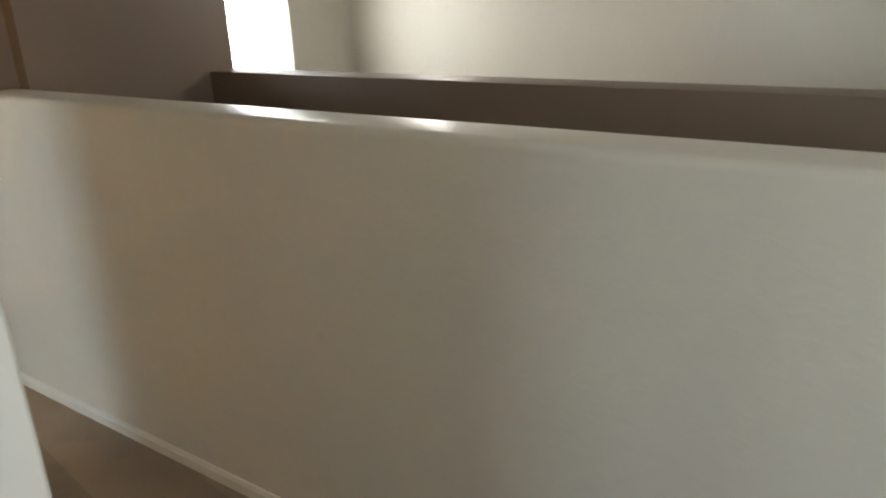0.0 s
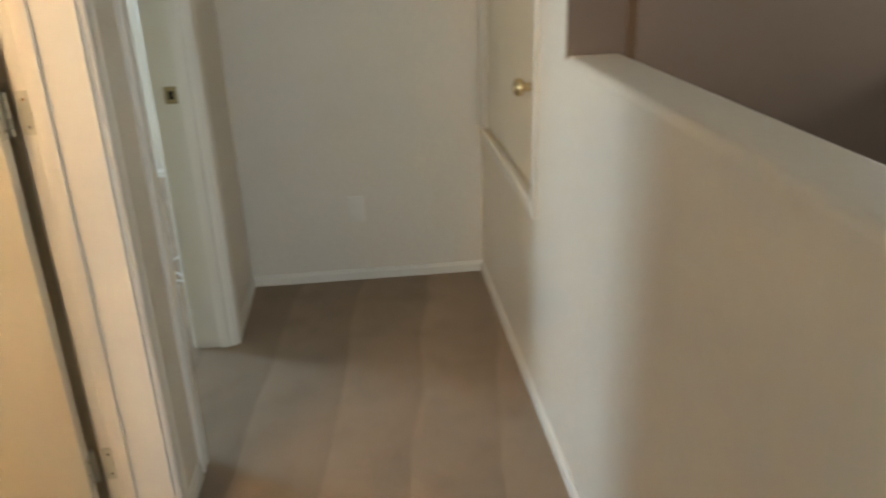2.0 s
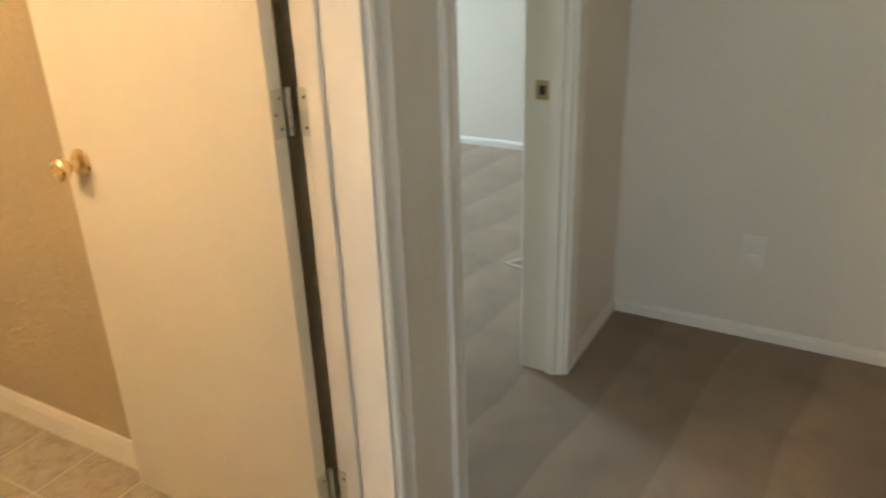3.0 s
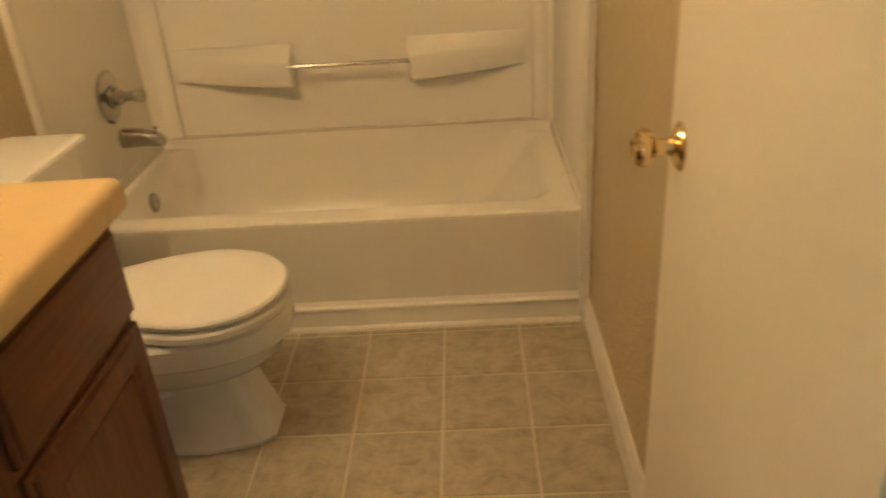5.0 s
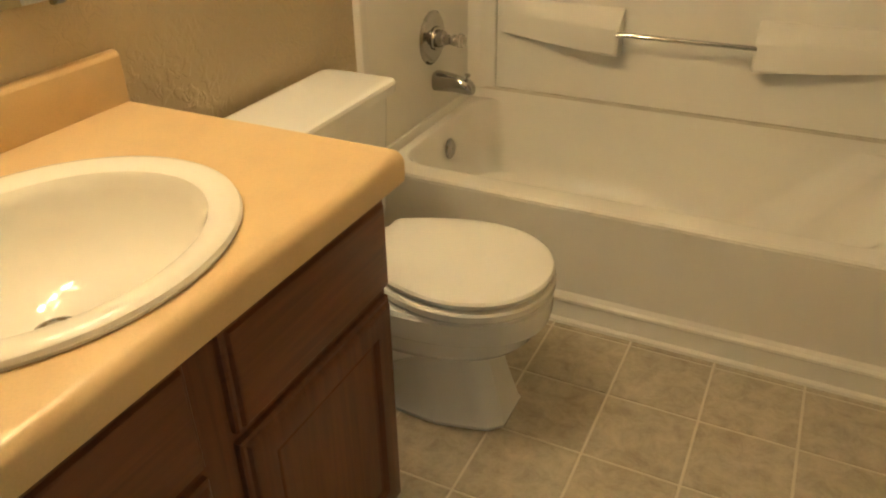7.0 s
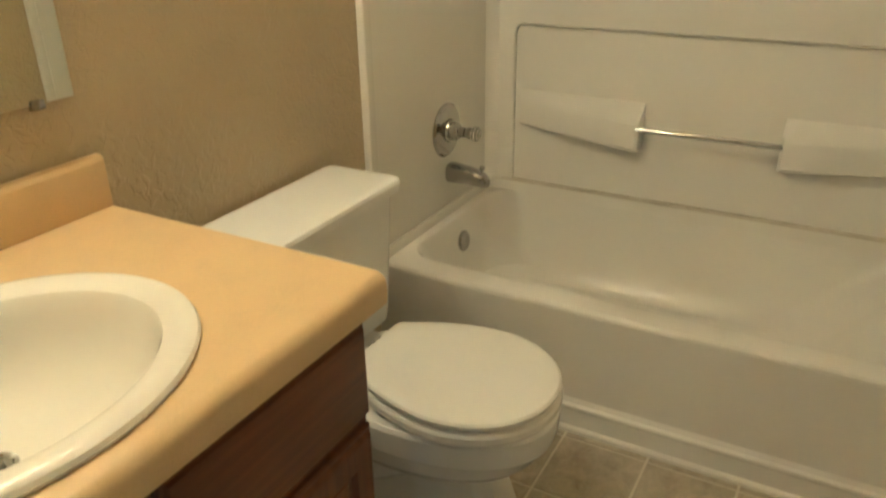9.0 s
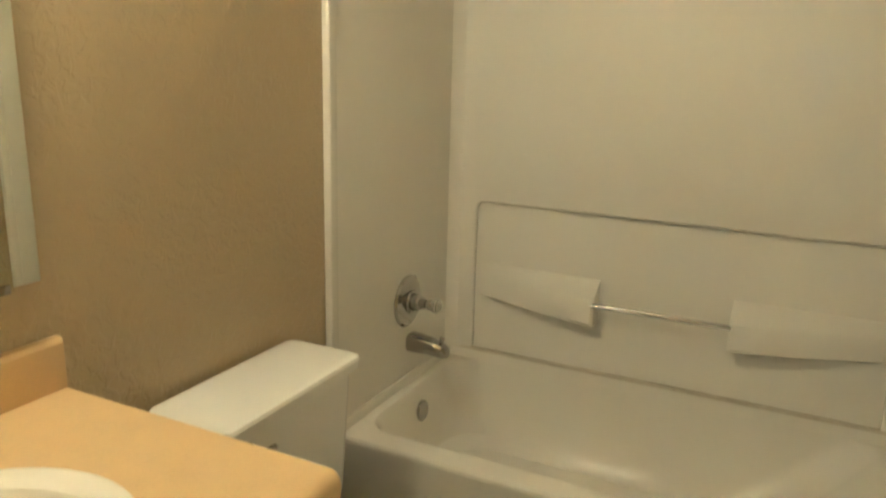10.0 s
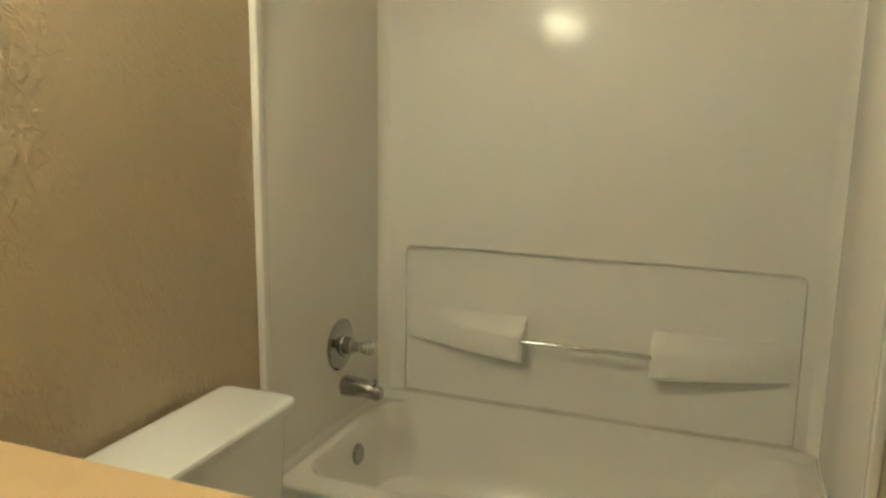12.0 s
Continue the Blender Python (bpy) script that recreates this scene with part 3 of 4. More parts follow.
def shelf(x_wall, x_bar):
    """A soap ledge that grows out of the panel towards the towel bar: sloped top, flat front, undercut."""
    rings = []
    y0 = FB + 0.019
    for f, d in ((0.0, 0.004), (0.08, 0.013), (0.25, 0.030), (0.5, 0.052), (0.75, 0.068), (0.94, 0.077), (0.98, 0.075), (1.0, 0.067)):
        x = x_wall + (x_bar - x_wall) * f
        zf, zb = 0.690 - 0.002 * f, 0.617 - 0.026 * f
        rings.append([Vector((x, y0 + 0.012, zf + 0.050)), Vector((x, y0 - d * 0.10, zf + 0.046)), Vector((x, y0 - d * 0.55, zf + 0.024)), Vector((x, y0 - d * 0.90, zf + 0.007)), Vector((x, y0 - d, zf - 0.006)), Vector((x, y0 - d, zb + 0.010)), Vector((x, y0 - d * 0.93, zb + 0.002)), Vector((x, y0 - d * 0.5, zb)), Vector((x, y0 + 0.012, zb))])
    return loft(rings)


part("seam", box(0.02, WX - 0.02, FB + 0.003, YB - 0.004, 0.4050, 0.4140), CAULK, sur, "grey caulked seam above the tub")
part("soap_shelf", shelf(0.125, 0.562), FIBRE, sur)
part("soap_shelf", shelf(1.400, 0.982), FIBRE, sur)
part("towel_bar", tube([(0.55, 0.682, 0.666), (0.995, 0.682, 0.666)], 0.0075, steps=16), CHROME, sur, "chrome towel bar")

# valve, spout, shower head
vy = 0.410
val = thing("shower_valve", "round chrome shower valve with a lever knob", "faucet")
part("escutcheon", lathe([(0, 0), (0.087, 0), (0.087, 0.003), (0.080, 0.009), (0.060, 0.013), (0.034, 0.015), (0.030, 0.018), (0, 0.018)], pose(0.016, vy, 0.667, 0, 90, 0), 48), CHROME, val)
part("sleeve", lathe([(0, 0.012), (0.029, 0.014), (0.027, 0.045), (0.022, 0.050), (0.017, 0.052), (0.016, 0.070), (0, 0.070)], pose(0.016, vy, 0.667, 0, 90, 0), 32), CHROME, val)
part("collar", lathe([(0, 0.013), (0.036, 0.013), (0.038, 0.018), (0.036, 0.024), (0, 0.024)], pose(0.016, vy, 0.667, 0, 90, 0), 32), CHROME, val)
hd = part("handle", lathe([(0, 0.068), (0.012, 0.068), (0.013, 0.076), (0.018, 0.079), (0.018, 0.092), (0.016, 0.096), (0, 0.096)], pose(0.016, vy, 0.667, 0, 90, 0), 24), CHROME, val)
part("knob_cap", lathe([(0, 0.095), (0.020, 0.095), (0.024, 0.100), (0.024, 0.112), (0.018, 0.119), (0, 0.120)], pose(0.016, vy, 0.667, 0, 90, 0), 8), ACRYL, hd, "clear faceted acrylic cap")
spt = thing("tub_spout", "chrome tub spout with a diverter pull", "faucet")
sr = []
for x, top, bot, half in ((0.016, 0.550, 0.488, 0.030), (0.020, 0.552, 0.486, 0.032), (0.045, 0.551, 0.487, 0.031), (0.085, 0.546, 0.489, 0.029), (0.115, 0.541, 0.488, 0.028), (0.135, 0.534, 0.486, 0.026), (0.148, 0.526, 0.486, 0.023), (0.156, 0.516, 0.488, 0.017)):
    mid, hh = (top + bot) / 2, (top - bot) / 2
    sr.append([Vector((x, vy + 0.022 + half * math.copysign(abs(math.cos(2 * math.pi * k / 28)) ** 0.75, math.cos(2 * math.pi * k / 28)), mid + hh * math.copysign(abs(math.sin(2 * math.pi * k / 28)) ** 0.75, math.sin(2 * math.pi * k / 28)))) for k in range(28)])
sb = part("body", loft(sr), CHROME, spt)
part("diverter", lathe([(0, 0), (0.0045, 0), (0.0045, 0.016), (0.009, 0.018), (0.009, 0.024), (0, 0.026)], pose(0.132, vy + 0.022, 0.530, 0, 10, 0), 16), CHROME, spt)
sh = thing("shower_fixture", "chrome shower head on a bent arm", "shower head")
part("flange", lathe([(0, 0), (0.030, 0), (0.026, 0.008), (0.012, 0.012), (0, 0.012)], pose(0.0, vy, 2.042, 0, 90, 0), 24), CHROME, sh)
part("arm", tube([(0.0, vy, 2.042), (0.05, vy, 2.050), (0.085, vy, 2.044), (0.11, vy, 2.027), (0.125, vy, 2.012)], 0.0085), CHROME, sh)
part("head", lathe([(0, 0), (0.012, 0), (0.014, 0.018), (0.024, 0.036), (0.028, 0.050), (0.026, 0.056), (0.010, 0.055), (0, 0.053)], pose(0.118, vy, 2.019, 0, 140, 0), 24), CHROME, sh)

# ---------------------------------------------------------------- toilet
TY = -0.444
wc = thing("toilet", "white two-piece toilet with its lid closed", "toilet")
tank = loft([rrect(0.042, 0.208, TY - 0.200, TY + 0.200, 0.03, 0.372), rrect(0.036, 0.212, TY - 0.207, TY + 0.207, 0.035, 0.40), rrect(0.030, 0.222, TY - 0.222, TY + 0.222, 0.035, 0.67), rrect(0.030, 0.222, TY - 0.224, TY + 0.224, 0.035, 0.709)])
tk = part("tank", tank, CHINA, wc)
part("tank_lid", loft([rrect(0.026, 0.228, TY - 0.230, TY + 0.230, 0.024, 0.708), rrect(0.020, 0.237, TY - 0.238, TY + 0.238, 0.028, 0.712), rrect(0.019, 0.239, TY - 0.239, TY + 0.239, 0.028, 0.734), rrect(0.022, 0.236, TY - 0.236, TY + 0.236, 0.026, 0.741), rrect(0.032, 0.226, TY - 0.226, TY + 0.226, 0.020, 0.744)]), CHINA, wc)
lv = part("flush_lever", lathe([(0, 0), (0.020, 0), (0.021, 0.004), (0.018, 0.012), (0.011, 0.019), (0, 0.021)], pose(0.221, TY - 0.168, 0.672, 0, 90, 0), 24), CHROME, tk, "round chrome flush handle")
part("lever_arm", tube([(0.236, TY - 0.168, 0.672), (0.242, TY - 0.155, 0.669), (0.243, TY - 0.125, 0.662), (0.241, TY - 0.105, 0.657)], [0.007, 0.006, 0.006, 0.008]), CHROME, lv)



def bowl_ring(z, x0, x1, hw, p=2.3):
    """An egg-shaped ring, blunt at the tank and rounded in front."""
    cx = x0 + (x1 - x0) * 0.46
    out = []
    for k in range(56):
        a = 2 * math.pi * k / 56
        c, s = math.cos(a), math.sin(a)
        if c > 0:
            x = cx + (x1 - cx) * abs(c) ** (2 / 2.1)
        else:
            x = cx - (cx - x0) * abs(c) ** (2 / p)
        out.append(Vector((x, TY + hw * math.copysign(abs(s) ** (2 / p), s), z)))
    return out


def base_ring(z, x0, x1, hb, hf):
    """A foot with flat sides, wide behind, narrowing to a blunt front with bevelled corners."""
    pts = [(x0, hb - 0.02), (x0 + 0.02, hb), (x0 + 0.20, hb * 0.94), (x1 - 0.16, hf + 0.030), (x1 - 0.035, hf), (x1, hf - 0.030)]
    ring = []
    for (xa, ya), (xb, yb) in zip(pts, pts[1:]):
        ring += [(xa + (xb - xa) * k / 5, ya + (yb - ya) * k / 5) for k in range(5)]
    ring.append(pts[-1])
    return [Vector((x, TY - y, z)) for x, y in ring] + [Vector((x, TY + y, z)) for x, y in reversed(ring)]


part("foot", loft([base_ring(0.0, 0.13, 0.655, 0.116, 0.086), base_ring(0.012, 0.128, 0.658, 0.118, 0.088), base_ring(0.022, 0.134, 0.652, 0.112, 0.083),
                   base_ring(0.09, 0.15, 0.632, 0.096, 0.074), base_ring(0.16, 0.16, 0.612, 0.088, 0.068), base_ring(0.215, 0.165, 0.602, 0.092, 0.072), base_ring(0.235, 0.17, 0.60, 0.10, 0.08)]), CHINA, wc)
part("trapway", tube([(0.20, TY - 0.085, 0.03), (0.23, TY - 0.094, 0.09), (0.29, TY - 0.098, 0.15), (0.36, TY - 0.092, 0.18), (0.42, TY - 0.076, 0.20)], [0.050, 0.046, 0.042, 0.040, 0.036], steps=20), CHINA, wc, "moulded curve of the trapway on the foot's side")
part("bowl", loft([
    bowl_ring(0.196, 0.20, 0.600, 0.070, 2.2), bowl_ring(0.202, 0.18, 0.625, 0.098, 2.2), bowl_ring(0.212, 0.172, 0.648, 0.130, 2.2), bowl_ring(0.230, 0.168, 0.674, 0.155, 2.2), bowl_ring(0.258, 0.168, 0.700, 0.171, 2.2), bowl_ring(0.290, 0.166, 0.714, 0.178, 2.2),
    bowl_ring(0.296, 0.162, 0.720, 0.181, 2.2), bowl_ring(0.302, 0.160, 0.731, 0.188, 2.2), bowl_ring(0.325, 0.16, 0.736, 0.191, 2.2), bowl_ring(0.358, 0.16, 0.736, 0.191, 2.2), bowl_ring(0.368, 0.165, 0.728, 0.184, 2.2)]), CHINA, wc)
part("deck", loft([rrect(0.03, 0.29, TY - 0.12, TY + 0.12, 0.03, 0.30), rrect(0.022, 0.30, TY - 0.125, TY + 0.125, 0.035, 0.36), rrect(0.022, 0.30, TY - 0.125, TY + 0.125, 0.035, 0.366)]), CHINA, wc)


def seat_ring(z, inset):
    """Round in front, straight sides that close in to a blunt end by the tank."""
    x1, hw, x0, hb = 0.735 - inset, 0.187 - inset, 0.288 + inset * 0.8, 0.112 - inset * 0.6
    cx = 0.53
    half = []
    for k in range(20):
        a = math.pi / 2 * k / 19
        half.append((cx + (x1 - cx) * math.cos(a) ** 0.98, hw * math.sin(a) ** 0.96))
    for k in range(1, 14):
        u = k / 13
        half.append((cx - (cx - x0 - 0.012) * u, hw - (hw - hb) * u ** 1.7))
    half += [(x0 + 0.003, hb - 0.008), (x0, hb - 0.022), (x0, hb * 0.45)]
    out = [Vector((x, TY + y, z)) for x, y in half]
    out += [Vector((x, TY - y, z)) for x, y in half[:0:-1]]
    return out


part("seat", loft([seat_ring(0.369, 0.014), seat_ring(0.373, 0.002), seat_ring(0.380, -0.003), seat_ring(0.394, -0.003), seat_ring(0.400, 0.001), seat_ring(0.404, 0.014)]), SEATW, wc)
part("seat_lid", loft([seat_ring(0.407, 0.014), seat_ring(0.409, 0.004), seat_ring(0.420, 0.001), seat_ring(0.426, 0.006), seat_ring(0.430, 0.018), seat_ring(0.432, 0.06), seat_ring(0.433, 0.11)]), SEATW, wc)
for dy in (-0.075, 0.075):
    hg = part("seat_hinge", box(0.262, 0.300, TY + dy - 0.016, TY + dy + 0.016, 0.366, 0.404, 0.006, 3), SEATW, wc)
    part("bolt_cover", lathe([(0, 0), (0.017, 0), (0.017, 0.012), (0.013, 0.018), (0, 0.020)], pose(0.254, TY + dy, 0.366), 20), SEATW, hg)
    part("hinge_pin", lathe([(0, 0), (0.010, 0), (0.011, 0.003), (0.011, 0.037), (0.010, 0.040), (0, 0.040)], pose(0.294, TY + dy - 0.020, 0.408, -90, 0, 0), 16), SEATW, hg)
for dy in (-0.105, 0.105):
    part("bolt_cap", lathe([(0, 0), (0.016, 0), (0.014, 0.012), (0.008, 0.018), (0, 0.019)], pose(0.30, TY + dy * 0.98, 0.012), 16), CHINA, wc)

# ---------------------------------------------------------------- vanity
VY0, VY1 = Y1 + 0.006, -0.857    # cabinet from the entry wall to its end panel
CXF = 0.560                      # cabinet front
CT = 0.856                       # top of the counter
van = thing("vanity_cabinet", "dark-stained wooden vanity cabinet with false drawers over doors", "vanity cabinet")
for y0, y1 in ((VY0, VY0 + 0.018), (VY1 - 0.018, VY1)):
    part("side_panel", box(0.002, CXF - 0.019, y0, y1, 0.09, CT - 0.037, 0.001), WOOD, van)
part("bottom_panel", box(0.002, CXF - 0.019, VY0 + 0.018, VY1 - 0.018, 0.09, 0.108), WOOD, van)
part("face_frame", box(CXF - 0.019, CXF, VY0, VY1, 0.09, CT - 0.037, 0.0015), WOOD, van)
part("toe_kick", box(0.002, CXF - 0.07, VY0, VY1 - 0.004, 0.0, 0.09), WOOD, van)
ymid = (VY0 + VY1) / 2


def raised_front(x, y0, y1, z0, z1, frame_w, panel):
    """An overlay front with an eased edge; a door also has a sunk field."""
    bm = bmesh.new()
    t = 0.021
    edge = [(0.0, 0.0), (0.0, t - 0.012), (0.003, t - 0.009), (0.008, t - 0.008), (0.011, t - 0.002), (0.016, t)]
    if not panel:
        prof = edge
    else:
        prof = edge + [(frame_w, t), (frame_w + 0.003, t - 0.003), (frame_w + 0.006, t - 0.009), (frame_w + 0.012, t - 0.011), (frame_w + 0.016, t - 0.008), (frame_w + 0.022, t - 0.008)]
    rr = []
    for inset, dx in prof:
        rr.append([Vector((x + dx, y0 + inset, z0 + inset)), Vector((x + dx, y1 - inset, z0 + inset)), Vector((x + dx, y1 - inset, z1 - inset)), Vector((x + dx, y0 + inset, z1 - inset))])
    return loft(rr, bm=bm)


for y0, y1 in ((VY0 + 0.012, -1.325), (-1.263, VY1 - 0.006)):
    part("drawer_front", raised_front(CXF, y0, y1, 0.610, 0.782, 0.0, False), WOODH, van)
    dr = part("cabinet_door", raised_front(CXF, y0, y1, 0.105, 0.590, 0.055, True), WOOD, van)

ctp = thing("countertop", "tan speckled laminate countertop with a rolled front edge", "countertop")
CY1 = -0.840
prof = [(0.002, CT - 0.037), (0.566, CT - 0.037), (0.566, CT - 0.058), (0.594, CT - 0.058), (0.600, CT - 0.052), (0.602, CT - 0.040)]
for k in range(7):
    a = radians(90 * k / 6)
    prof.append((0.582 + 0.020 * math.cos(a), CT - 0.020 + 0.020 * math.sin(a)))
prof += [(0.40, CT), (0.002, CT)]
SX, SY, SRX, SRY = 0.335, -1.298, 0.232, 0.272
slab = part("slab", prism(prof, "y", VY0 - 0.003, CY1), LAMIN, ctp)
cut = lathe([(0, -0.3), (1, -0.3), (1, 0.3), (0, 0.3)], pose(SX, SY, CT) @ Matrix.Diagonal((SRX - 0.035, SRY - 0.04, 1, 1)), 64)
cutter = bpy.data.meshes.new("cutter")
cut.to_mesh(cutter)
cut.free()
cutter_ob = new("cutter", cutter)
md = slab.modifiers.new("hole", "BOOLEAN")
md.object, md.operation, md.solver = cutter_ob, "DIFFERENCE", "EXACT"
bpy.context.view_layer.update()
dg = bpy.context.evaluated_depsgraph_get()
holed = bpy.data.meshes.new_from_object(slab.evaluated_get(dg))
slab.modifiers.clear()
slab.data = holed
bpy.data.objects.remove(cutter_ob)
part("end_cap", box(0.004, 0.586, CY1 - 0.0005, CY1 + 0.001, CT - 0.056, CT - 0.001), LAMIN, ctp)
bs = [(0.002, CT), (0.020, CT), (0.020, CT + 0.086), (0.016, CT + 0.094), (0.009, CT + 0.097), (0.002, CT + 0.097)]
part("backsplash", prism(bs, "y", VY0 - 0.003, CY1 + 0.001, 0.002), LAMIN, ctp)

# the body of the cabinet stays clear of the basin
snk = thing("sink", "white oval drop-in sink with a chrome drain", "sink")


def sring(z, ax, ay, dx=0.0):
    return oval(SX + dx, SY, z, ax, ay, 2.0, 64)


part("bowl", loft([
    sring(CT + 0.001, SRX - 0.002, SRY - 0.002), sring(CT + 0.006, SRX, SRY), sring(CT + 0.012, SRX - 0.003, SRY - 0.003), sring(CT + 0.016, SRX - 0.010, SRY - 0.010), sring(CT + 0.0175, SRX - 0.020, SRY - 0.020),
    sring(CT + 0.016, SRX - 0.040, SRY - 0.045, 0.006), sring(CT + 0.012, SRX - 0.050, SRY - 0.054, 0.010), sring(CT + 0.003, SRX - 0.056, SRY - 0.060, 0.012), sring(CT - 0.012, SRX - 0.061, SRY - 0.065, 0.013),
    sring(CT - 0.05, SRX - 0.074, SRY - 0.080, 0.013), sring(CT - 0.085, SRX - 0.096, SRY - 0.108, 0.010), sring(CT - 0.108, SRX - 0.125, SRY - 0.145, 0.004),
    sring(CT - 0.122, 0.062, 0.075, -0.008), sring(CT - 0.130, 0.036, 0.038, -0.018), sring(CT - 0.133, 0.024, 0.024, -0.02)], cap0=False), SINKW, snk)
part("drain", lathe([(0, 0), (0.030, 0), (0.031, 0.003), (0.026, 0.0045), (0.023, 0.001), (0, 0.001)], pose(SX - 0.02, SY, CT - 0.132), 32), CHROME, snk, "chrome drain ring")
part("stopper", lathe([(0, 0), (0.015, 0.001), (0.014, 0.006), (0, 0.008)], pose(SX - 0.02, SY, CT - 0.130), 24), STOPPER, snk, "grey metal stopper")

mir = thing("mirror_cabinet", "frameless mirrored cabinet over the vanity", "mirror")
mir.matrix_world = pose(0.005, Y1 + 0.022, 0, 0, 0, -1.2)
part("glass", box(0.0, 0.005, 0.0, 0.766, 1.064, 1.95), MIRROR, mir, smooth=False)
part("backing", box(-0.003, -0.0005, 0.002, 0.764, 1.066, 1.948), DARK, mir)
for my in (0.17, 0.70):
    part("clip", box(-0.002, 0.009, my - 0.012, my + 0.012, 1.055, 1.071, 0.002), CHROME, mir, "small metal mirror clip")

lamp = thing("vanity_light", "chrome vanity light bar with round frosted bulbs", "wall lamp")
part("backplate", box(0.001, 0.045, -1.24, -0.72, 2.13, 2.24, 0.006), CHROME, lamp)
for ly in (-1.14, -0.98, -0.82):
    part("socket", lathe([(0, 0.0), (0.022, 0.0), (0.022, 0.02), (0, 0.02)], pose(0.045, ly, 2.185, 0, 90, 0), 20), CHROME, lamp)
    gl = [(0.015, 0.018)] + [(0.045 * math.sin(radians(a)), 0.066 - 0.045 * math.cos(radians(a))) for a in range(25, 180, 15)] + [(0.0, 0.111)]
    part("bulb", lathe([(0, 0.018)] + gl, pose(0.045, ly, 2.185, 0, 90, 0), 20), BULB, lamp)

# ---------------------------------------------------------------- hall and bedroom details
out = thing("wall_outlet", "cream duplex outlet cover on the hallway wall", "outlet")
part("plate", box(EX - 0.006, EX, -2.315, -2.245, 0.270, 0.385, 0.003), TRIM, out)
for dz in (0.304, 0.351):
    part("socket", box(EX - 0.0075, EX - 0.005, -2.296, -2.264, dz - 0.014, dz + 0.014, 0.001), TRIM, out)
cord = thing("loose_cord", "loop of thin white cord lying on the bedroom carpet", "cord")
kinks = [(3.62, -1.48), (3.35, -1.37), (3.235, -1.26), (3.17, -1.43), (3.05, -1.56), (3.22, -1.45), (3.385, -1.28), (3.34, -1.34), (3.17, -1.44), (2.96, -1.50)]
pts = []
for (xa, ya), (xb, yb) in zip(kinks, kinks[1:]):
    for k in range(8):
        f = k / 8
        pts.append((xa + (xb - xa) * f + 0.006 * math.sin(9 * f + xa), ya + (yb - ya) * f, 0.005 + 0.004 * math.sin(math.pi * f)))
part("cable", tube(pts, 0.0035, steps=8), CORDW, cord)

# foyer window: frame, blind, bright day outside
win = thing("window_1", "tall white-framed foyer window with a closed white mini blind", "window", "structure")
for y0, y1, z0, z1 in ((WY0, WY0 + 0.04, WZ0, WZ1), (WY1 - 0.04, WY1, WZ0, WZ1), (WY0 + 0.04, WY1 - 0.04, WZ0, WZ0 + 0.04), (WY0 + 0.04, WY1 - 0.04, WZ1 - 0.04, WZ1)):
    part("window_frame", box(FX + 0.05, FX + 0.09, y0, y1, z0, z1, 0.004), TRIM, win)
structure("backdrop", box(FX + 0.55, FX + 0.56, WY0 - 1.5, WY1 + 1.5, -0.8, 4.0), OUTSIDE, "plain bright overcast sky outside the window", "backdrop")
bl = thing("window_blind", "white horizontal mini blind hanging in the foyer window", "blind")
part("head_rail", box(FX + 0.004, FX + 0.036, WY0 + 0.006, WY1 - 0.006, WZ1 - 0.035, WZ1 - 0.004, 0.002), BLIND, bl)
slat_me = None
for k in range(78):
    z = WZ0 + 0.03 + k * 0.0268
    if slat_me is None:
        o = part("slat", prism([(-0.0125, -0.002), (0, 0.001), (0.0125, -0.002), (0.0125, -0.003), (0, 0.0), (-0.0125, -0.003)], "y", WY0 + 0.008, WY1 - 0.008), BLIND, bl)
        slat_me = o.data
    else:
        o = new("slat", slat_me)
        o.parent = bl
    o.matrix_basis = pose(FX + 0.022, 0, z, 0, 24, 0)

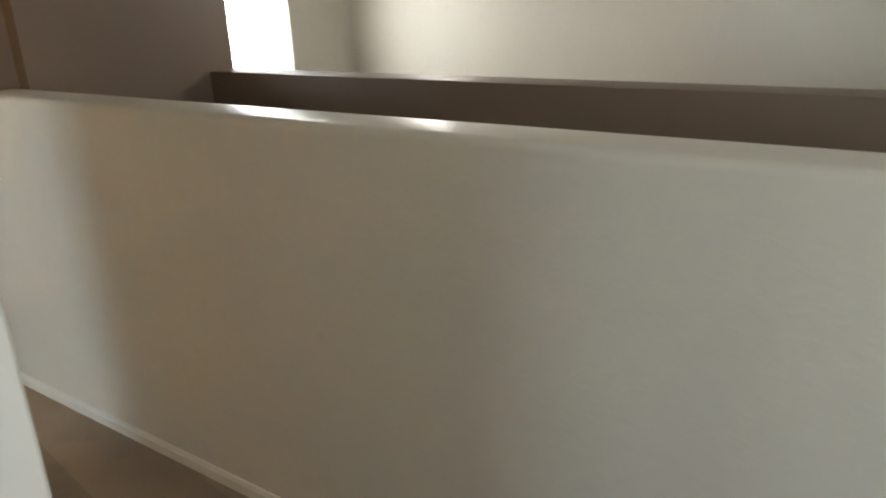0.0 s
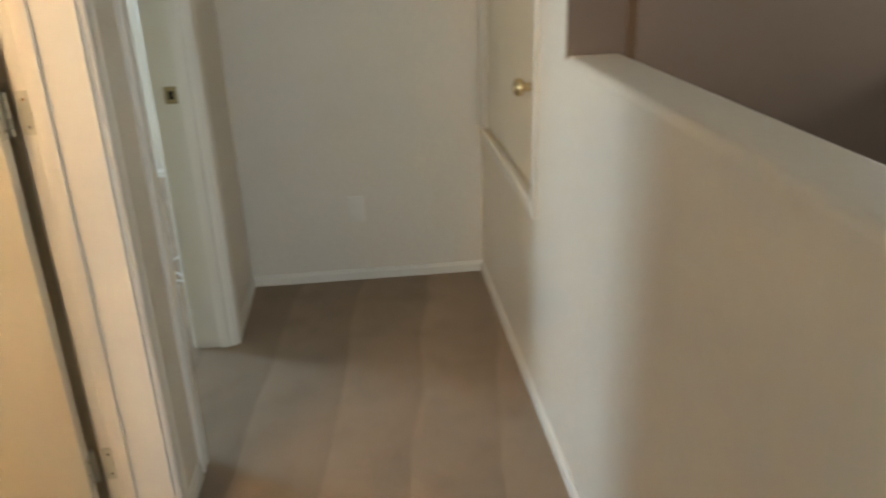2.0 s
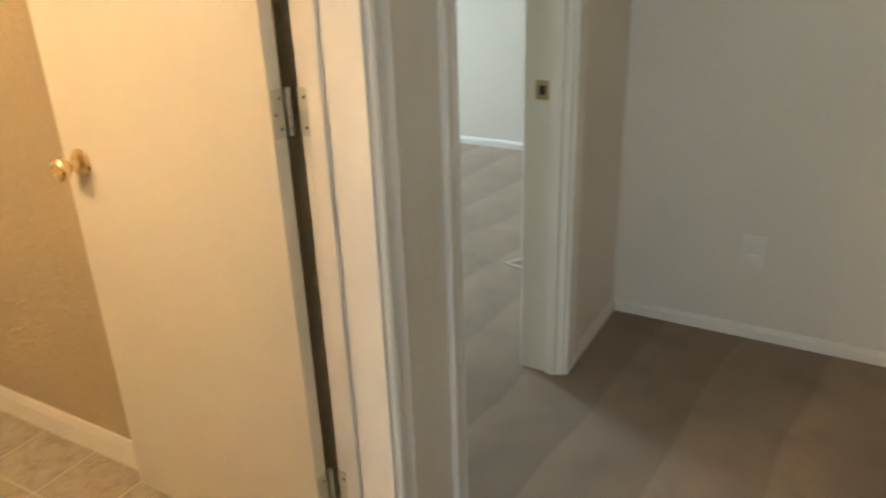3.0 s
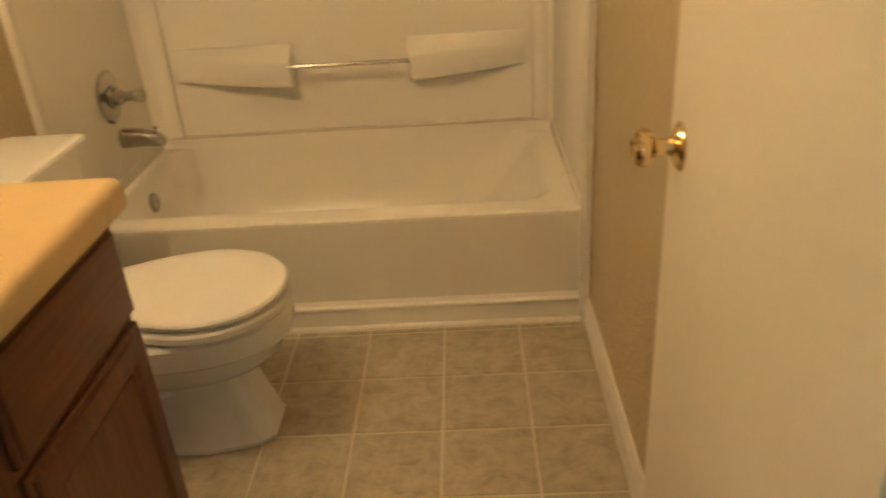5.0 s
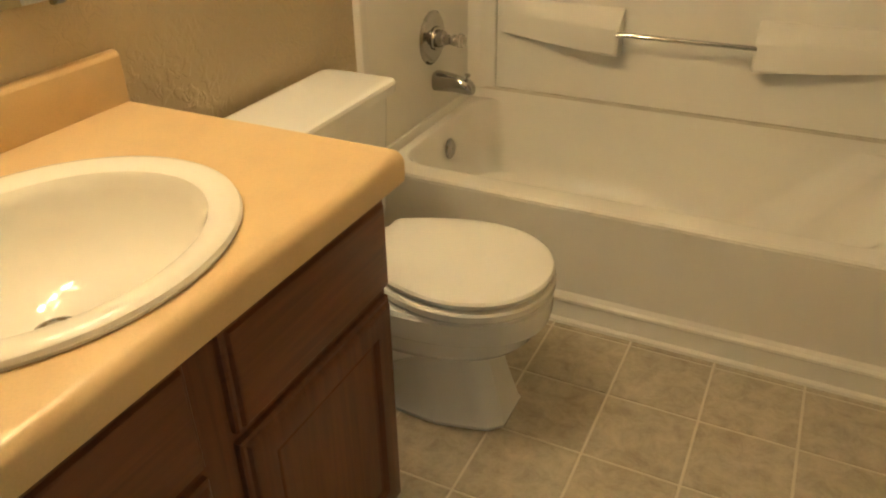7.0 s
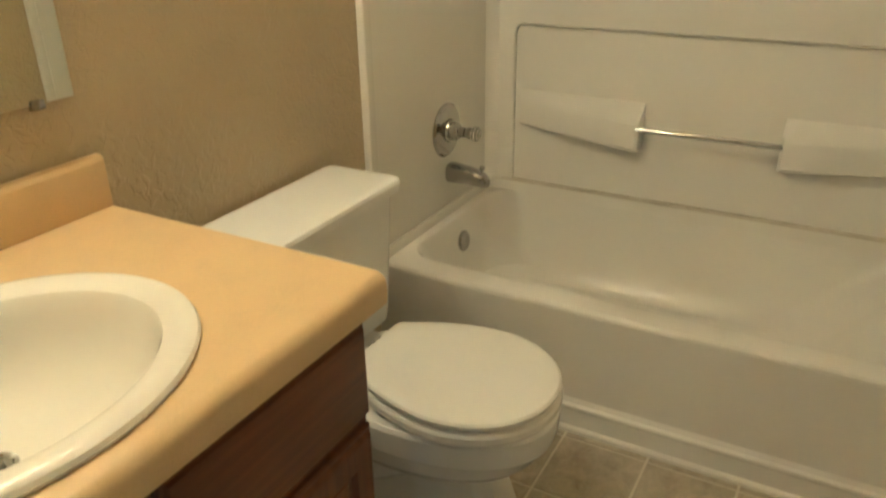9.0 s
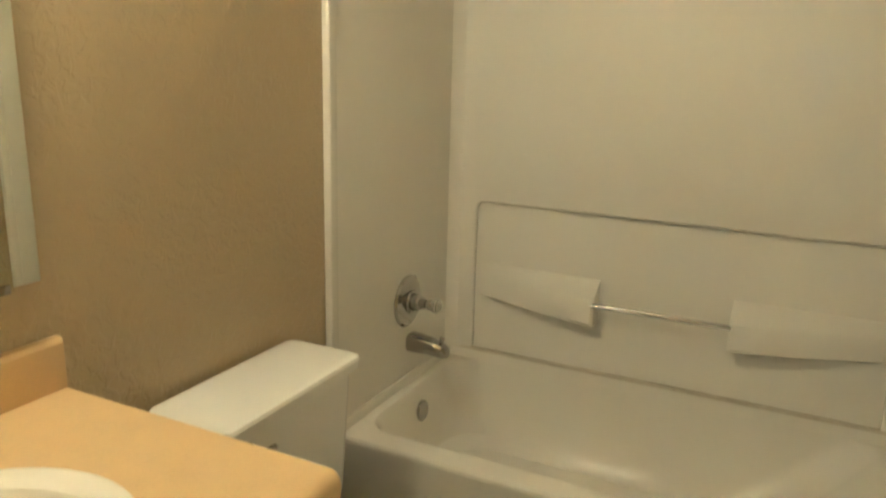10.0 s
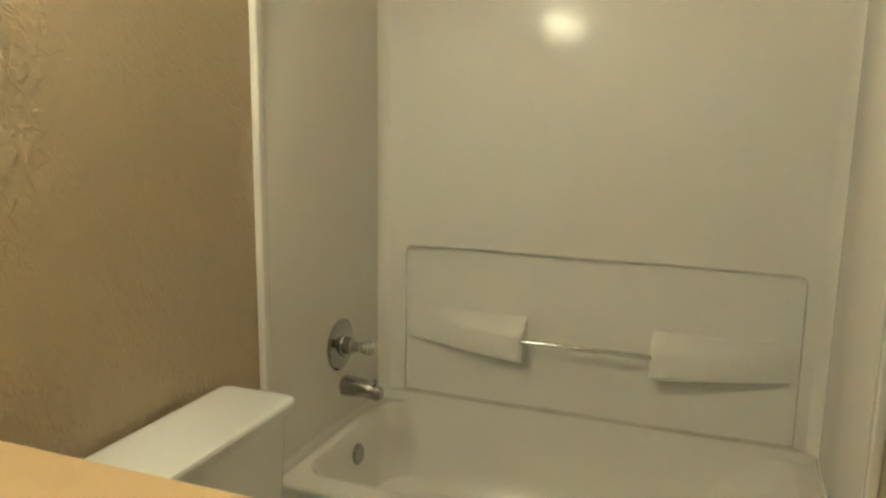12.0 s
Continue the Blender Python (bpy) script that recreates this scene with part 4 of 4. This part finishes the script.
pend = thing("pendant_lamp", "frosted globe pendant lamp hanging in the foyer", "pendant lamp")
part("canopy", lathe([(0, 0), (0.062, 0), (0.058, 0.016), (0.020, 0.026), (0, 0.026)], pose(1.10, -4.5, 3.174), 24), BRASS, pend)
part("rod", tube([(1.10, -4.5, 3.18), (1.10, -4.5, 2.3), (1.10, -4.5, 1.55)], 0.006), BRASS, pend)
part("cap", lathe([(0, 0), (0.034, 0), (0.030, 0.020), (0.010, 0.032), (0, 0.032)], pose(1.10, -4.5, 1.520), 24), BRASS, pend)
globe = [(0.0, -0.095)] + [(0.095 * math.sin(radians(a)), -0.095 * math.cos(radians(a))) for a in range(15, 165, 15)] + [(0.030, 0.090), (0.0, 0.090)]
part("globe", lathe(globe, pose(1.10, -4.5, 1.437), 24), GLOBE, pend, "lit frosted glass globe")

# ---------------------------------------------------------------- floor tiles
T = 0.2286
tiles_parent = bpy.data.objects["floor"]
cache = {}
xg, yg = 1.310, -0.272


def tile(x0, x1, y0, y1):
    g = 0.0034
    x0, x1, y0, y1 = x0 + g, x1 - g, y0 + g, y1 - g
    key = (round(x1 - x0, 4), round(y1 - y0, 4))
    if key not in cache:
        w, d = key
        b = 0.0022
        o = part("tile", loft([[Vector((0, 0, -0.003)), Vector((w, 0, -0.003)), Vector((w, d, -0.003)), Vector((0, d, -0.003))], [Vector((0, 0, -0.001)), Vector((w, 0, -0.001)), Vector((w, d, -0.001)), Vector((0, d, -0.001))], [Vector((b, b, 0)), Vector((w - b, b, 0)), Vector((w - b, d - b, 0)), Vector((b, d - b, 0))]], cap0=False), VINYL, tiles_parent, smooth=False)
        cache[key] = o.data
    else:
        o = new("tile", cache[key])
        o.parent = tiles_parent
    o.matrix_basis = pose(x0, y0, 0)


gx = sorted({0.0, WR - 0.014} | {xg + k * T for k in range(-6, 1) if 0 < xg + k * T < WR - 0.014})
gy = sorted({0.0, Y1 - 0.05} | {yg - k * T for k in range(-1, 8) if Y1 - 0.05 < yg - k * T < 0})
for a, b in zip(gx, gx[1:]):
    for c, d in zip(gy, gy[1:]):
        if b - a > 0.01 and d - c > 0.01:
            tile(a, b, c, d)
